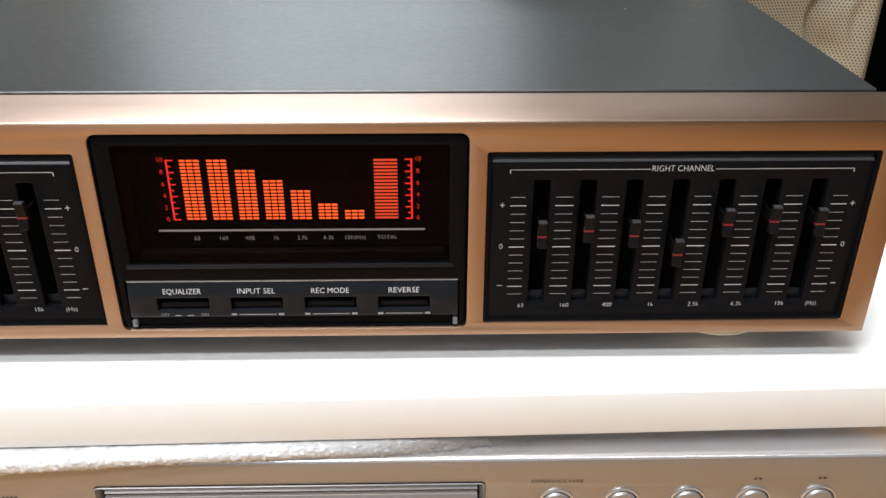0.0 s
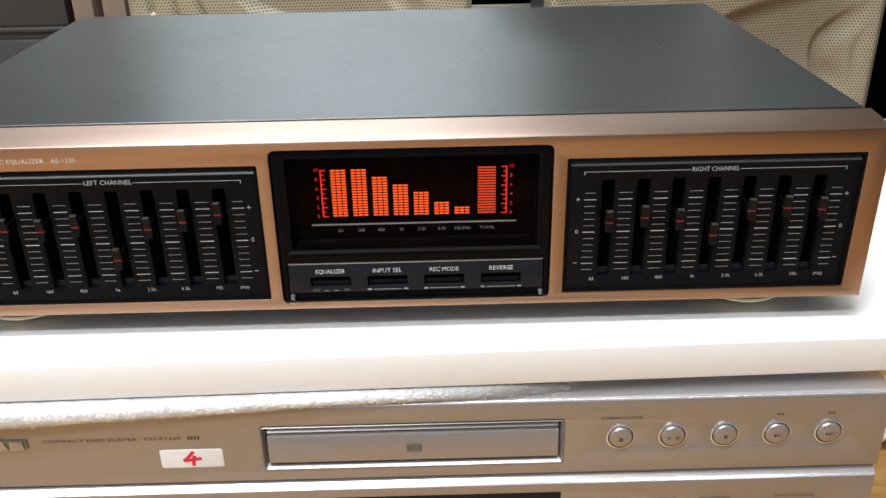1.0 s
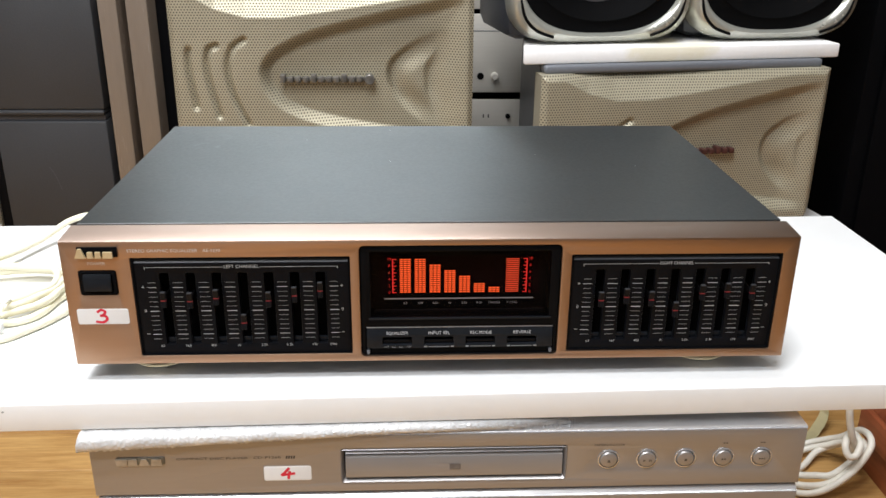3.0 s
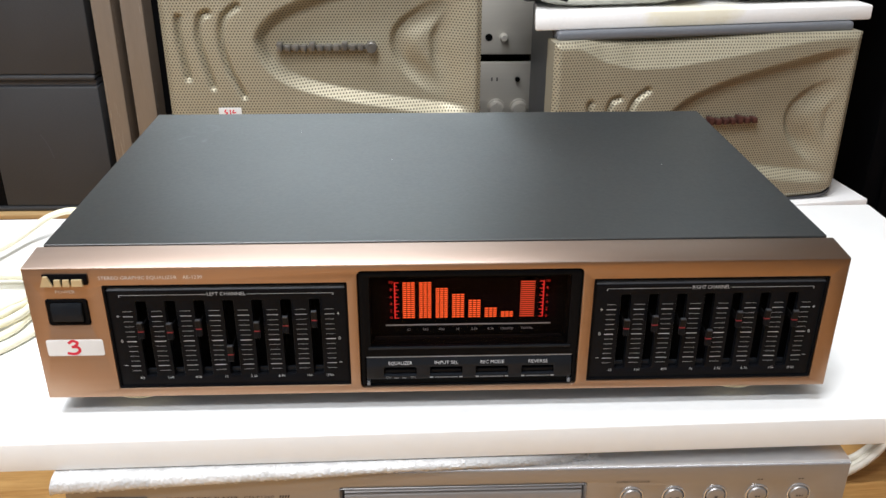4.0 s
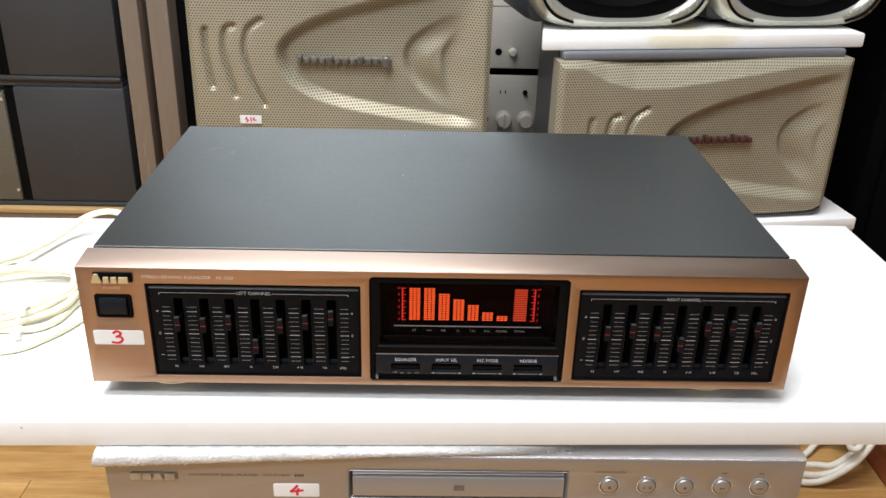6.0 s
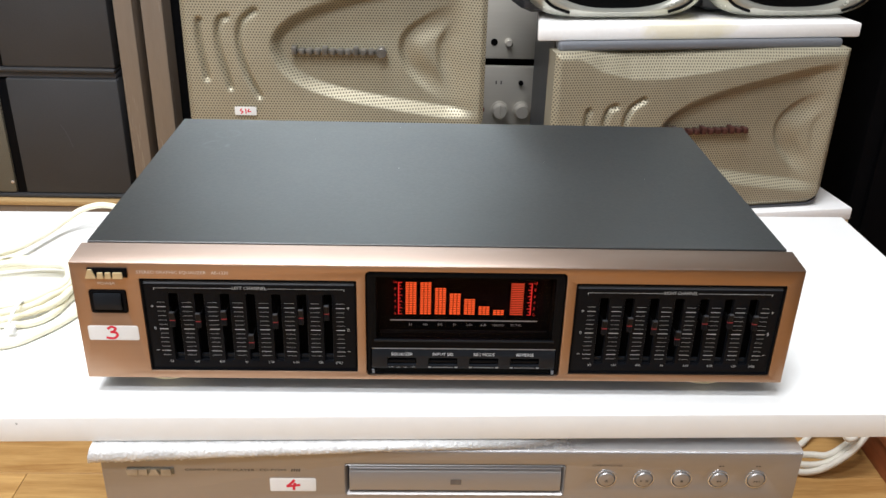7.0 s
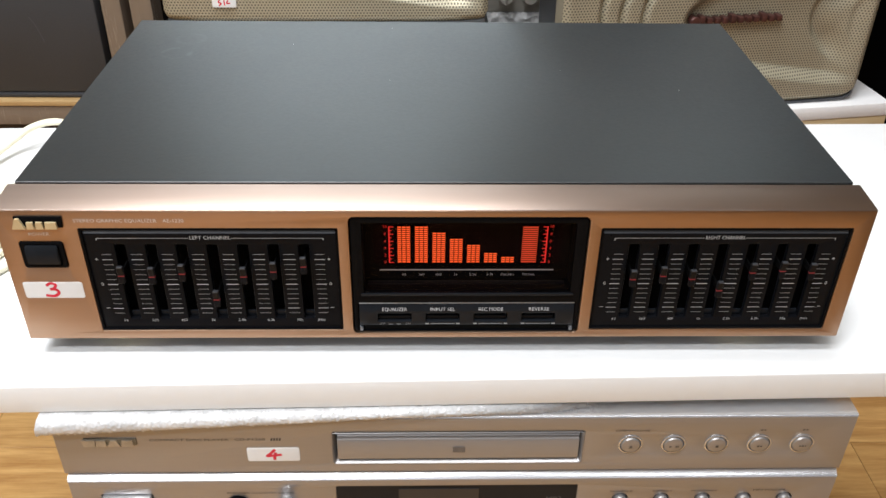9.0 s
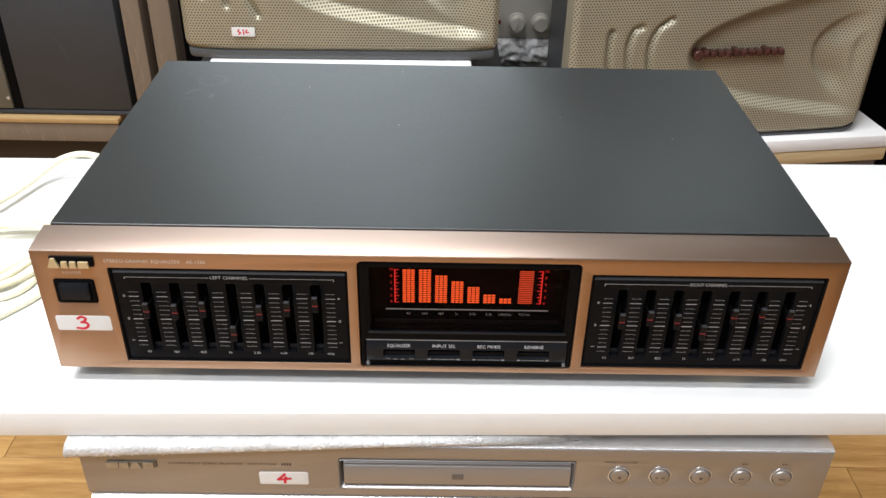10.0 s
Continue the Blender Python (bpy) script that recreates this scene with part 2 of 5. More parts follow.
def wrap_material(thinning=True):
    """Thin clear bubble film over white foam: milky, with small bright glints."""
    m, t, p = tree("bubble_film")
    co = t.nodes.new("ShaderNodeTexCoord")
    v = node(t, "ShaderNodeTexVoronoi", Scale=560.0, Randomness=1.0)
    n = node(t, "ShaderNodeTexNoise", Scale=110.0, Detail=4.0)
    for a in (v, n):
        link(t, co.outputs["Object"], a.inputs["Vector"])
    r = node(t, "ShaderNodeMapRange", From_Min=0.32, From_Max=0.66, To_Min=0.74, To_Max=1.0)
    link(t, n.outputs["Fac"], r.inputs["Value"])
    c = t.nodes.new("ShaderNodeVectorMath")
    c.operation = "SCALE"
    c.inputs[0].default_value = (0.75, 0.745, 0.735)
    link(t, r.outputs[0], c.inputs["Scale"])
    link(t, c.outputs[0], p.inputs["Base Color"])
    p.inputs["Roughness"].default_value = 0.12
    p.inputs["Subsurface Weight"].default_value = 0.3
    p.inputs["Subsurface Radius"].default_value = (0.004, 0.004, 0.004)
    b = node(t, "ShaderNodeBump", Strength=0.30, Distance=0.0009)
    link(t, v.outputs["Distance"], b.inputs["Height"])
    link(t, b.outputs["Normal"], p.inputs["Normal"])
    if not thinning:
        return m
    sep = t.nodes.new("ShaderNodeSeparateXYZ")
    link(t, co.outputs["Object"], sep.inputs[0])
    ragged = node(t, "ShaderNodeMath")
    ragged.operation = "MULTIPLY_ADD"
    link(t, n.outputs["Fac"], ragged.inputs[0])
    ragged.inputs[1].default_value = 0.08
    link(t, sep.outputs["X"], ragged.inputs[2])
    thin = node(t, "ShaderNodeMapRange", From_Min=0.04, From_Max=0.14, To_Min=1.0, To_Max=0.0)
    link(t, ragged.outputs[0], thin.inputs["Value"])
    link(t, thin.outputs[0], p.inputs["Alpha"])
    return m


FILM = wrap_material()
FULL_FILM = wrap_material(False)



# ---------------------------------------------------------------- building tools
def finish(me, smooth=35):
    me.shade_smooth()
    me.set_sharp_from_angle(angle=radians(smooth))
    return me


def as_mesh(name, shape, materials, smooth=35):
    if isinstance(shape, bmesh.types.BMesh):
        me = bpy.data.meshes.new(name)
        shape.normal_update()
        shape.to_mesh(me)
        shape.free()
    else:
        me = shape
    for m in materials if isinstance(materials, (list, tuple)) else [materials]:
        me.materials.append(m)
    return finish(me, smooth)


def part(name, shape, material, parent, label="", at=None, smooth=35):
    """One mesh object under a thing or a part; its points are in the thing's own space."""
    ob = new(name, as_mesh(name, shape, material, smooth))
    ob.parent = parent
    if at is not None:
        ob.matrix_basis = at
    if label:
        ob["label"] = label
    return ob


def thing(name, label, category, at=None, group=""):
    ob = new(name)
    ob.empty_display_size = 0.05
    if at is not None:
        ob.matrix_basis = at
    return tagged(ob, label, category, group)


def solid(name, shape, material, label, category="", group="", kind="", at=None, smooth=35):
    ob = new(name, as_mesh(name, shape, material, smooth))
    if at is not None:
        ob.matrix_basis = at
    return tagged(ob, label, category, group, kind)


def box(x0, y0, z0, x1, y1, z1, bevel=0.0, bm=None, segments=2):
    """A block with softened edges; adds to bm where one is given."""
    own = bmesh.new()
    bmesh.ops.create_cube(own, size=1.0)
    for v in own.verts:
        v.co = Vector(((x0 + x1) / 2 + v.co.x * (x1 - x0), (y0 + y1) / 2 + v.co.y * (y1 - y0), (z0 + z1) / 2 + v.co.z * (z1 - z0)))
    if bevel:
        bmesh.ops.bevel(own, geom=own.edges[:], offset=bevel, segments=segments, affect="EDGES", profile=0.5)
    return merge(bm, own)


def merge(bm, own, slot=0):
    if bm is None:
        return own
    me = bpy.data.meshes.new("joined")
    own.to_mesh(me)
    own.free()
    count = len(bm.faces)
    bm.from_mesh(me)
    bpy.data.meshes.remove(me)
    if slot:
        bm.faces.ensure_lookup_table()
        for f in bm.faces[count:]:
            f.material_index = slot
    return bm


def rect(x0, z0, x1, z1, r=0.0, n=4):
    if r <= 0:
        return [(x0, z0), (x1, z0), (x1, z1), (x0, z1)]
    pts = []
    for cx, cz, a in ((x1 - r, z0 + r, -90), (x1 - r, z1 - r, 0), (x0 + r, z1 - r, 90), (x0 + r, z0 + r, 180)):
        pts += [(cx + r * math.cos(radians(a + 90 * i / n)), cz + r * math.sin(radians(a + 90 * i / n))) for i in range(n + 1)]
    return pts


def circle(cx, cz, r, n=28):
    return [(cx + r * math.cos(2 * math.pi * i / n), cz + r * math.sin(2 * math.pi * i / n)) for i in range(n)]


UPRIGHT = Matrix.Rotation(radians(90), 4, "X")


def from_curve(data, m):
    ob = new("shape", data)
    me = bpy.data.meshes.new_from_object(ob.evaluated_get(bpy.context.evaluated_depsgraph_get()))
    bpy.data.objects.remove(ob)
    bpy.data.curves.remove(data)
    me.transform(m)
    bm = bmesh.new()
    bm.from_mesh(me)
    bmesh.ops.remove_doubles(bm, verts=bm.verts[:], dist=0.000002)
    bm.to_mesh(me)
    bm.free()
    return me


def plate(outer, holes, front, thick, bevel=0.0003):
    """An upright plate facing -y, in x and z, with openings through it and softened edges."""
    c = bpy.data.curves.new("plate", "CURVE")
    c.dimensions, c.fill_mode = "2D", "BOTH"
    c.extrude, c.bevel_depth, c.bevel_resolution, c.offset = thick / 2 - bevel, bevel, 1, -bevel
    for pts in (outer, *holes):
        s = c.splines.new("POLY")
        s.points.add(len(pts) - 1)
        s.use_cyclic_u = True
        for q, (x, z) in zip(s.points, pts):
            q.co = (x, z, 0, 1)
    return from_curve(c, Matrix.Translation((0, front + thick / 2, 0)) @ UPRIGHT)


def words(bm, text, x, z, y, size, width=None, align="CENTER", bold=0.0):
    """Letters printed on an upright face; size is the height of a capital."""
    c = bpy.data.curves.new("words", "FONT")
    c.body, c.size, c.align_x, c.align_y, c.resolution_u, c.fill_mode = text, size / 0.70, align, "CENTER", 2, "FRONT"
    c.offset = bold - 0.020 * size
    me = from_curve(c, Matrix.Identity(4))
    xs = [v.co.x for v in me.vertices]
    k = width / (max(xs) - min(xs)) if width else 1.0
    me.transform(Matrix.Translation((x, y, z)) @ UPRIGHT @ Matrix.Diagonal((k, 1, 1, 1)))
    bm.from_mesh(me)
    bpy.data.meshes.remove(me)


def flat(bm, x0, z0, x1, z1, y, slant=0.0):
    """A thin printed bar on an upright face."""
    vs = [bm.verts.new(p) for p in ((x0, y, z0), (x1, y, z0), (x1 + slant, y, z1), (x0 + slant, y, z1))]
    bm.faces.new(vs)


def stroke(bm, pts, w, y):
    """A pen stroke on an upright face."""
    for i, (a, b) in enumerate(zip(pts, pts[1:])):
        d = Vector((b[0] - a[0], b[1] - a[1]))
        d = d.normalized() * w / 2
        n = Vector((-d.y, d.x))
        q = [(a[0] - d.x * 0.6, a[1] - d.y * 0.6), (b[0] + d.x * 0.6, b[1] + d.y * 0.6)]
        yy = y - i * 0.000004
        bm.faces.new([bm.verts.new(p) for p in ((q[0][0] - n.x, yy, q[0][1] - n.y), (q[1][0] - n.x, yy, q[1][1] - n.y),
                                                (q[1][0] + n.x, yy, q[1][1] + n.y), (q[0][0] + n.x, yy, q[0][1] + n.y))])


def tube(bm, pts, r, n=8, closed=False):
    """A round cord along points."""
    pts = [Vector(p) for p in pts]
    count = len(pts)
    rings, side = [], None
    for i, p in enumerate(pts):
        a = pts[(i - 1) % count] if closed or i else p
        b = pts[(i + 1) % count] if closed or i < count - 1 else p
        d = (b - a).normalized()
        side = d.orthogonal().normalized() if side is None else (side - d * side.dot(d)).normalized()
        up = d.cross(side)
        rings.append([bm.verts.new(p + (side * math.cos(2 * math.pi * k / n) + up * math.sin(2 * math.pi * k / n)) * r) for k in range(n)])
    for i in range(count if closed else count - 1):
        a, b = rings[i], rings[(i + 1) % count]
        if closed and i == count - 1:
            best = min(range(n), key=lambda s: (a[0].co - b[s].co).length)
            b = b[best:] + b[:best]
        for k in range(n):
            bm.faces.new((a[k], a[(k + 1) % n], b[(k + 1) % n], b[k]))
    if not closed:
        bm.faces.new(rings[0][::-1])
        bm.faces.new(rings[-1])
    return bm


def spline(ctrl, steps=8):
    """A smooth line through control points."""
    c = [Vector(p) for p in ctrl]
    out = []
    for i in range(len(c) - 1):
        p0, p1, p2, p3 = c[max(i - 1, 0)], c[i], c[i + 1], c[min(i + 2, len(c) - 1)]
        for s in range(steps):
            t = s / steps
            out.append(0.5 * ((2 * p1) + (p2 - p0) * t + (2 * p0 - 5 * p1 + 4 * p2 - p3) * t * t + (3 * p1 - p0 - 3 * p2 + p3) * t ** 3))
    return out + [c[-1]]


def lathe(profile, n=32, bm=None, at=(0, 0, 0), axis="z", slot=0):
    """A turned solid from (radius, height) pairs; axis y points to the viewer (-y)."""
    own = bmesh.new()
    rings = []
    for r, h in profile:
        ring = []
        for k in range(n):
            a = 2 * math.pi * k / n
            p = (r * math.cos(a), r * math.sin(a), h) if axis == "z" else (r * math.cos(a), -h, r * math.sin(a))
            ring.append(own.verts.new(Vector(p) + Vector(at)))
        rings.append(ring)
    for a, b in zip(rings, rings[1:]):
        for k in range(n):
            own.faces.new((a[k], a[(k + 1) % n], b[(k + 1) % n], b[k]))
    own.faces.new(rings[0][::-1])
    own.faces.new(rings[-1])
    bmesh.ops.recalc_face_normals(own, faces=own.faces[:])
    return merge(bm, own, slot)


def bar(profile, x0, x1, bm=None):
    """A profile of (y, z) drawn out along x."""
    own = bmesh.new()
    a = [own.verts.new((x0, y, z)) for y, z in profile]
    b = [own.verts.new((x1, y, z)) for y, z in profile]
    k = len(profile)
    for i in range(k):
        own.faces.new((a[i], a[(i + 1) % k], b[(i + 1) % k], b[i]))
    own.faces.new(a[::-1])
    own.faces.new(b)
    bmesh.ops.recalc_face_normals(own, faces=own.faces[:])
    return merge(bm, own)


# ---------------------------------------------------------------- the room
X0, X1, Y0, Y1 = -2.2, 2.2, -1.42, 6.2
solid("wall_north", box(X0, Y1, FLOOR, X1, Y1 + 0.1, CEILING), WALL, "plain pale wall behind the shelves", kind="structure")
# unseen wall, set near and grey to dim reflections in the metal fronts
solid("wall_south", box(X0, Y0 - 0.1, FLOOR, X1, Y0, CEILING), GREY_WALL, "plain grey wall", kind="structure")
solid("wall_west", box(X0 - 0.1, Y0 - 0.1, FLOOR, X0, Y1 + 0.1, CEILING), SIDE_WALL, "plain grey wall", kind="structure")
# near-black backing that closes the view behind the speakers
solid("wall_north_dark", box(0.27, 1.40, FLOOR, X1, 1.46, 0.46), DARK_WALL, "near-black partition behind the speakers", kind="structure")
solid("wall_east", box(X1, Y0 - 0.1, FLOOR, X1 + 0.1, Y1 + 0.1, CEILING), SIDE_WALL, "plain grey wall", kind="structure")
solid("ceiling", box(X0 - 0.1, Y0 - 0.1, CEILING, X1 + 0.1, Y1 + 0.1, CEILING + 0.1), CEIL, "plain white ceiling", kind="structure")
floor = solid("floor", box(X0, Y0, FLOOR - 0.06, X1, Y1, FLOOR - 0.003), surface("dark_oak_joint", (0.14, 0.075, 0.03), 0.6), "oak laminate floor of long narrow planks", kind="structure")

# ---------------------------------------------------------------- white board
board = solid("shelf_board", box(-0.391, 0.0010, -0.0175, 0.391, 0.305, 0, 0.0002), WHITE_BOARD,
              "white laminate board lying on a disc player", "shelf board", at=pose(0, -0.0195, 0, 0, 0, 1.05))
part("edge_band", box(-0.391, 0, -0.0176, 0.391, 0.00065, -0.00015, 0.0002), WHITE_BOARD, board, "thin white edge band")
part("edge_chip", lathe([(0.0012, 0.0), (0.0008, 0.0001), (0.0002, 0.0001)], 5, None, (-0.2520, 0.0001, -0.0045), "y"), INK_DIM, board, "small dark chip")


# ---------------------------------------------------------------- graphic equaliser
def rubbed_lid():
    """The lid's paint with faint rings left by a rubbed-off pen."""
    t = LID.node_tree
    p = t.nodes["Principled BSDF"]
    old = p.inputs["Base Color"].links[0].from_socket
    co = t.nodes.new("ShaderNodeTexCoord")
    total = None
    for x, y, r, seen in ((-0.168, 0.226, 0.0095, 0.4), (-0.172, 0.199, 0.0090, 1.0)):
        d = t.nodes.new("ShaderNodeVectorMath")
        d.operation = "DISTANCE"
        d.inputs[1].default_value = (x, y, 0.0944)
        link(t, co.outputs["Object"], d.inputs[0])
        away_by = node(t, "ShaderNodeMath")
        away_by.operation = "SUBTRACT"
        link(t, d.outputs["Value"], away_by.inputs[0])
        away_by.inputs[1].default_value = r
        size = node(t, "ShaderNodeMath")
        size.operation = "ABSOLUTE"
        link(t, away_by.outputs[0], size.inputs[0])
        line = node(t, "ShaderNodeMapRange", From_Min=0.0006, From_Max=0.0024, To_Min=seen, To_Max=0.0)
        link(t, size.outputs[0], line.inputs["Value"])
        if total is None:
            total = line.outputs[0]
        else:
            add = node(t, "ShaderNodeMath")
            add.operation = "MAXIMUM"
            link(t, total, add.inputs[0])
            link(t, line.outputs[0], add.inputs[1])
            total = add.outputs[0]
    n = node(t, "ShaderNodeTexNoise", Scale=110.0, Detail=2.0)
    link(t, co.outputs["Object"], n.inputs["Vector"])
    gaps = node(t, "ShaderNodeMapRange", From_Min=0.40, From_Max=0.58, To_Min=0.0, To_Max=1.0)
    link(t, n.outputs["Fac"], gaps.inputs["Value"])
    amount = node(t, "ShaderNodeMath")
    amount.operation = "MULTIPLY"
    link(t, total, amount.inputs[0])
    link(t, gaps.outputs[0], amount.inputs[1])
    mix = t.nodes.new("ShaderNodeMix")
    mix.data_type = "RGBA"
    link(t, amount.outputs[0], mix.inputs["Factor"])
    link(t, old, mix.inputs[6])
    mix.inputs[7].default_value = (0.040, 0.047, 0.049, 1)
    link(t, mix.outputs[2], p.inputs["Base Color"])
    return LID


eq = thing("graphic_equalizer", "copper-fronted stereo graphic equalizer with charcoal metal lid", "equalizer")
F0, F1, FZ0, FZ1 = -0.215, 0.215, 0.013, 0.0916
LEFT, RIGHT = -0.176, 0.0800
DISP = (-0.0448, 0.0160, 0.0742, 0.0881)
holes = [rect(LEFT, 0.0182, LEFT + 0.126, 0.0817, 0.0008), rect(RIGHT, 0.0182, RIGHT + 0.126, 0.0817, 0.0008), rect(*DISP, 0.0028),
         rect(-0.2062, 0.0585, -0.1845, 0.0742, 0.0016)]
part("fascia", plate(rect(F0, FZ0, F1, FZ1), holes, 0.0, 0.003, 0.0003), COPPER, eq, "brushed copper-coloured front plate")
hood = bar([(0.0031, 0.0898), (0.0031, 0.0917), (0.0002, 0.0917), (0.0003, 0.0919), (0.0006, 0.0921), (0.0226, 0.0936), (0.0233, 0.0932), (0.0233, 0.0898)], F0 + 0.0001, F1 - 0.0001)
# near-black instead of copper: the shade under the front is in its colour
part("fascia_underside", bar([(0.003, 0.0134), (0.0233, 0.0138), (0.0233, 0.0150), (0.003, 0.0150)], F0 + 0.0001, F1 - 0.0001), VOID, eq, "underside of the front with shade painted in")
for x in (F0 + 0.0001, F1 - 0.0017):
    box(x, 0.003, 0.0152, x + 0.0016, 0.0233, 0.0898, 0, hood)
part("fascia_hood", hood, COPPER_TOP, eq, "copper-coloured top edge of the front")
# added black sheet, painted shade inside the front
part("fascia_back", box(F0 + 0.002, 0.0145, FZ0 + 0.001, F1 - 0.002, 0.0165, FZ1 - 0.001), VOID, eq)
lid = bmesh.new()
bar([(0.0239, 0.0155), (0.0239, 0.0939), (0.0242, 0.0942), (0.2632, 0.0944), (0.2638, 0.0938), (0.2638, 0.0155)], -0.2118, 0.2118, lid)
lid_part = part("lid", lid, rubbed_lid(), eq, "charcoal painted sheet-metal lid with faint marks")
random.seed(3)
for i in range(5):
    x, y, r = random.uniform(-0.10, 0.20), random.uniform(0.04, 0.25), random.uniform(0.00014, 0.00028)
    part("dust_speck", lathe([(r, 0.0), (r * 0.7, 0.0003)], 6, None, (x, y, 0.0942 + 0.0002 * (y - 0.024) / 0.24 + 0.00003)), LABEL, lid_part, "pale dust speck")
part("underside", box(-0.209, 0.026, 0.0125, 0.209, 0.262, 0.0153), BLACK, eq)
for x in (-0.171, 0.170):
    for y in (0.0296, 0.235):
        f = bmesh.new()
        lathe([(0.0100, 0.0), (0.0115, 0.0006), (0.0120, 0.0048), (0.0172, 0.0052), (0.0172, 0.0085), (0.0150, 0.0095), (0.015, 0.0126)], 40, f, (x, y, 0))
        foot = part("foot", f, BLACK, eq, "round black foot")
        f = bmesh.new()
        lathe([(0.0170, 0.0050), (0.0202, 0.0053), (0.0206, 0.0061), (0.0202, 0.0069), (0.0170, 0.0072)], 40, f, (x, y, 0))
        part("foot_ring", f, GOLD_FOOT, foot, "thin gold ring round the foot")

# power switch
sw = part("power_switch", plate(rect(-0.2059, 0.0588, -0.1848, 0.0739, 0.0014), [rect(-0.2036, 0.0606, -0.1871, 0.0725, 0.001)], -0.0006, 0.003, 0.0004), BLACK, eq, "black rocker power switch")
k = bar([(0.0, 0.0609), (-0.0022, 0.0616), (-0.0026, 0.0690), (-0.0012, 0.0722), (0.003, 0.0722), (0.003, 0.0609)], -0.2033, -0.1874)
bmesh.ops.bevel(k, geom=k.edges[:], offset=0.0004, segments=2, affect="EDGES")
part("rocker", k, GLOSS, sw)
# maker's plate: plain gold blocks; the dark plaque carries their painted shadow
mp_ = bmesh.new()
box(-0.2048, -0.0010, 0.0826, -0.1822, 0.0, 0.0888, 0.0003, mp_)
pl = part("maker_plaque", mp_, BLACK, eq, "small dark plaque painting the shadow of pale gold shapes")


def lean(bm):
    """The button strip's front leans back towards its upper edge."""
    if isinstance(bm, bpy.types.Mesh):
        own = bmesh.new()
        own.from_mesh(bm)
        bpy.data.meshes.remove(bm)
        bm = own
    for i in range(8):
        bmesh.ops.bisect_plane(bm, geom=bm.verts[:] + bm.edges[:] + bm.faces[:], plane_co=(0, 0, 0.0255 + 0.0012 * i), plane_no=(0, 0, 1))
    for v in bm.verts:
        v.co.y += 0.0017 * max(0, (v.co.z - 0.0250) / 0.0098) ** 2
    return bm


def trapezium(bm, x0, x1, z0, z1, cut, y0, y1):
    """A small raised block, narrower at its top by cut on each side."""
    f = [bm.verts.new(p) for p in ((x0, y0, z0), (x1, y0, z0), (x1 - cut, y0, z1), (x0 + cut, y0, z1))]
    b = [bm.verts.new(p) for p in ((x0, y1, z0), (x1, y1, z0), (x1 - cut, y1, z1), (x0 + cut, y1, z1))]
    bm.faces.new(f)
    for q in range(4):
        bm.faces.new((f[q], b[q], b[(q + 1) % 4], f[(q + 1) % 4]))
    return bm


g = bmesh.new()
for x, w, h, cut in ((-0.2060, 0.0062, 0.0056, 0.0021), (-0.1990, 0.0036, 0.0037, 0.0003), (-0.1946, 0.0036, 0.0037, 0.0003), (-0.1902, 0.0058, 0.0037, 0.0003)):
    trapezium(g, x, x + w, 0.0824, 0.0824 + h, cut, -0.0022, -0.0009)
part("emblem", g, GOLD, pl, "pale gold raised blocks")
for text, x, z, size, width in (("POWER", -0.1950, 0.0783, 0.0019, 0.0100), ("STEREO GRAPHIC EQUALIZER", -0.1570, 0.0860, 0.0020, 0.0400), ("AE-1230", -0.1290, 0.0860, 0.0020, 0.0100)):
    w = bmesh.new()
    words(w, text, x, z, -0.00015, size, width, bold=0.012 * size)
    part("lettering", w, FASCIA_INK, eq, "faded pale printed words")

# the two slider panels
ROW0, ROW = 0.0290, 0.00305
body = bar([(-0.0036, -0.0042), (-0.0057, -0.0041), (-0.0059, -0.0037), (-0.0050, -0.0006), (-0.0050, 0.0006), (-0.0060, 0.0050), (-0.0058, 0.0054), (-0.0036, 0.0055)], -0.0015, 0.0015)
bmesh.ops.bevel(body, geom=body.edges[:], offset=0.00015, segments=1, affect="EDGES")
kn = merge(bmesh.new(), body)
merge(kn, box(-0.0004, -0.0042, -0.0020, 0.0004, 0.0110, 0.0015), 3)
merge(kn, box(-0.00154, -0.00515, -0.00035, 0.00154, -0.0038, 0.00025), 1)
# lighter strip along the top: the knob's highlight as a colour
merge(kn, box(-0.00135, -0.00605, 0.00505, 0.00135, -0.0042, 0.00562, 0.0001), 2)
knob_mesh = as_mesh("slider_knob", kn, [KNOB, RED_LINE, surface("knob_top_highlight", (0.030, 0.031, 0.034), 0.35), VOID])

HZ = ("63", "160", "400", "1k", "2.5k", "6.3k", "15k", "(Hz)")


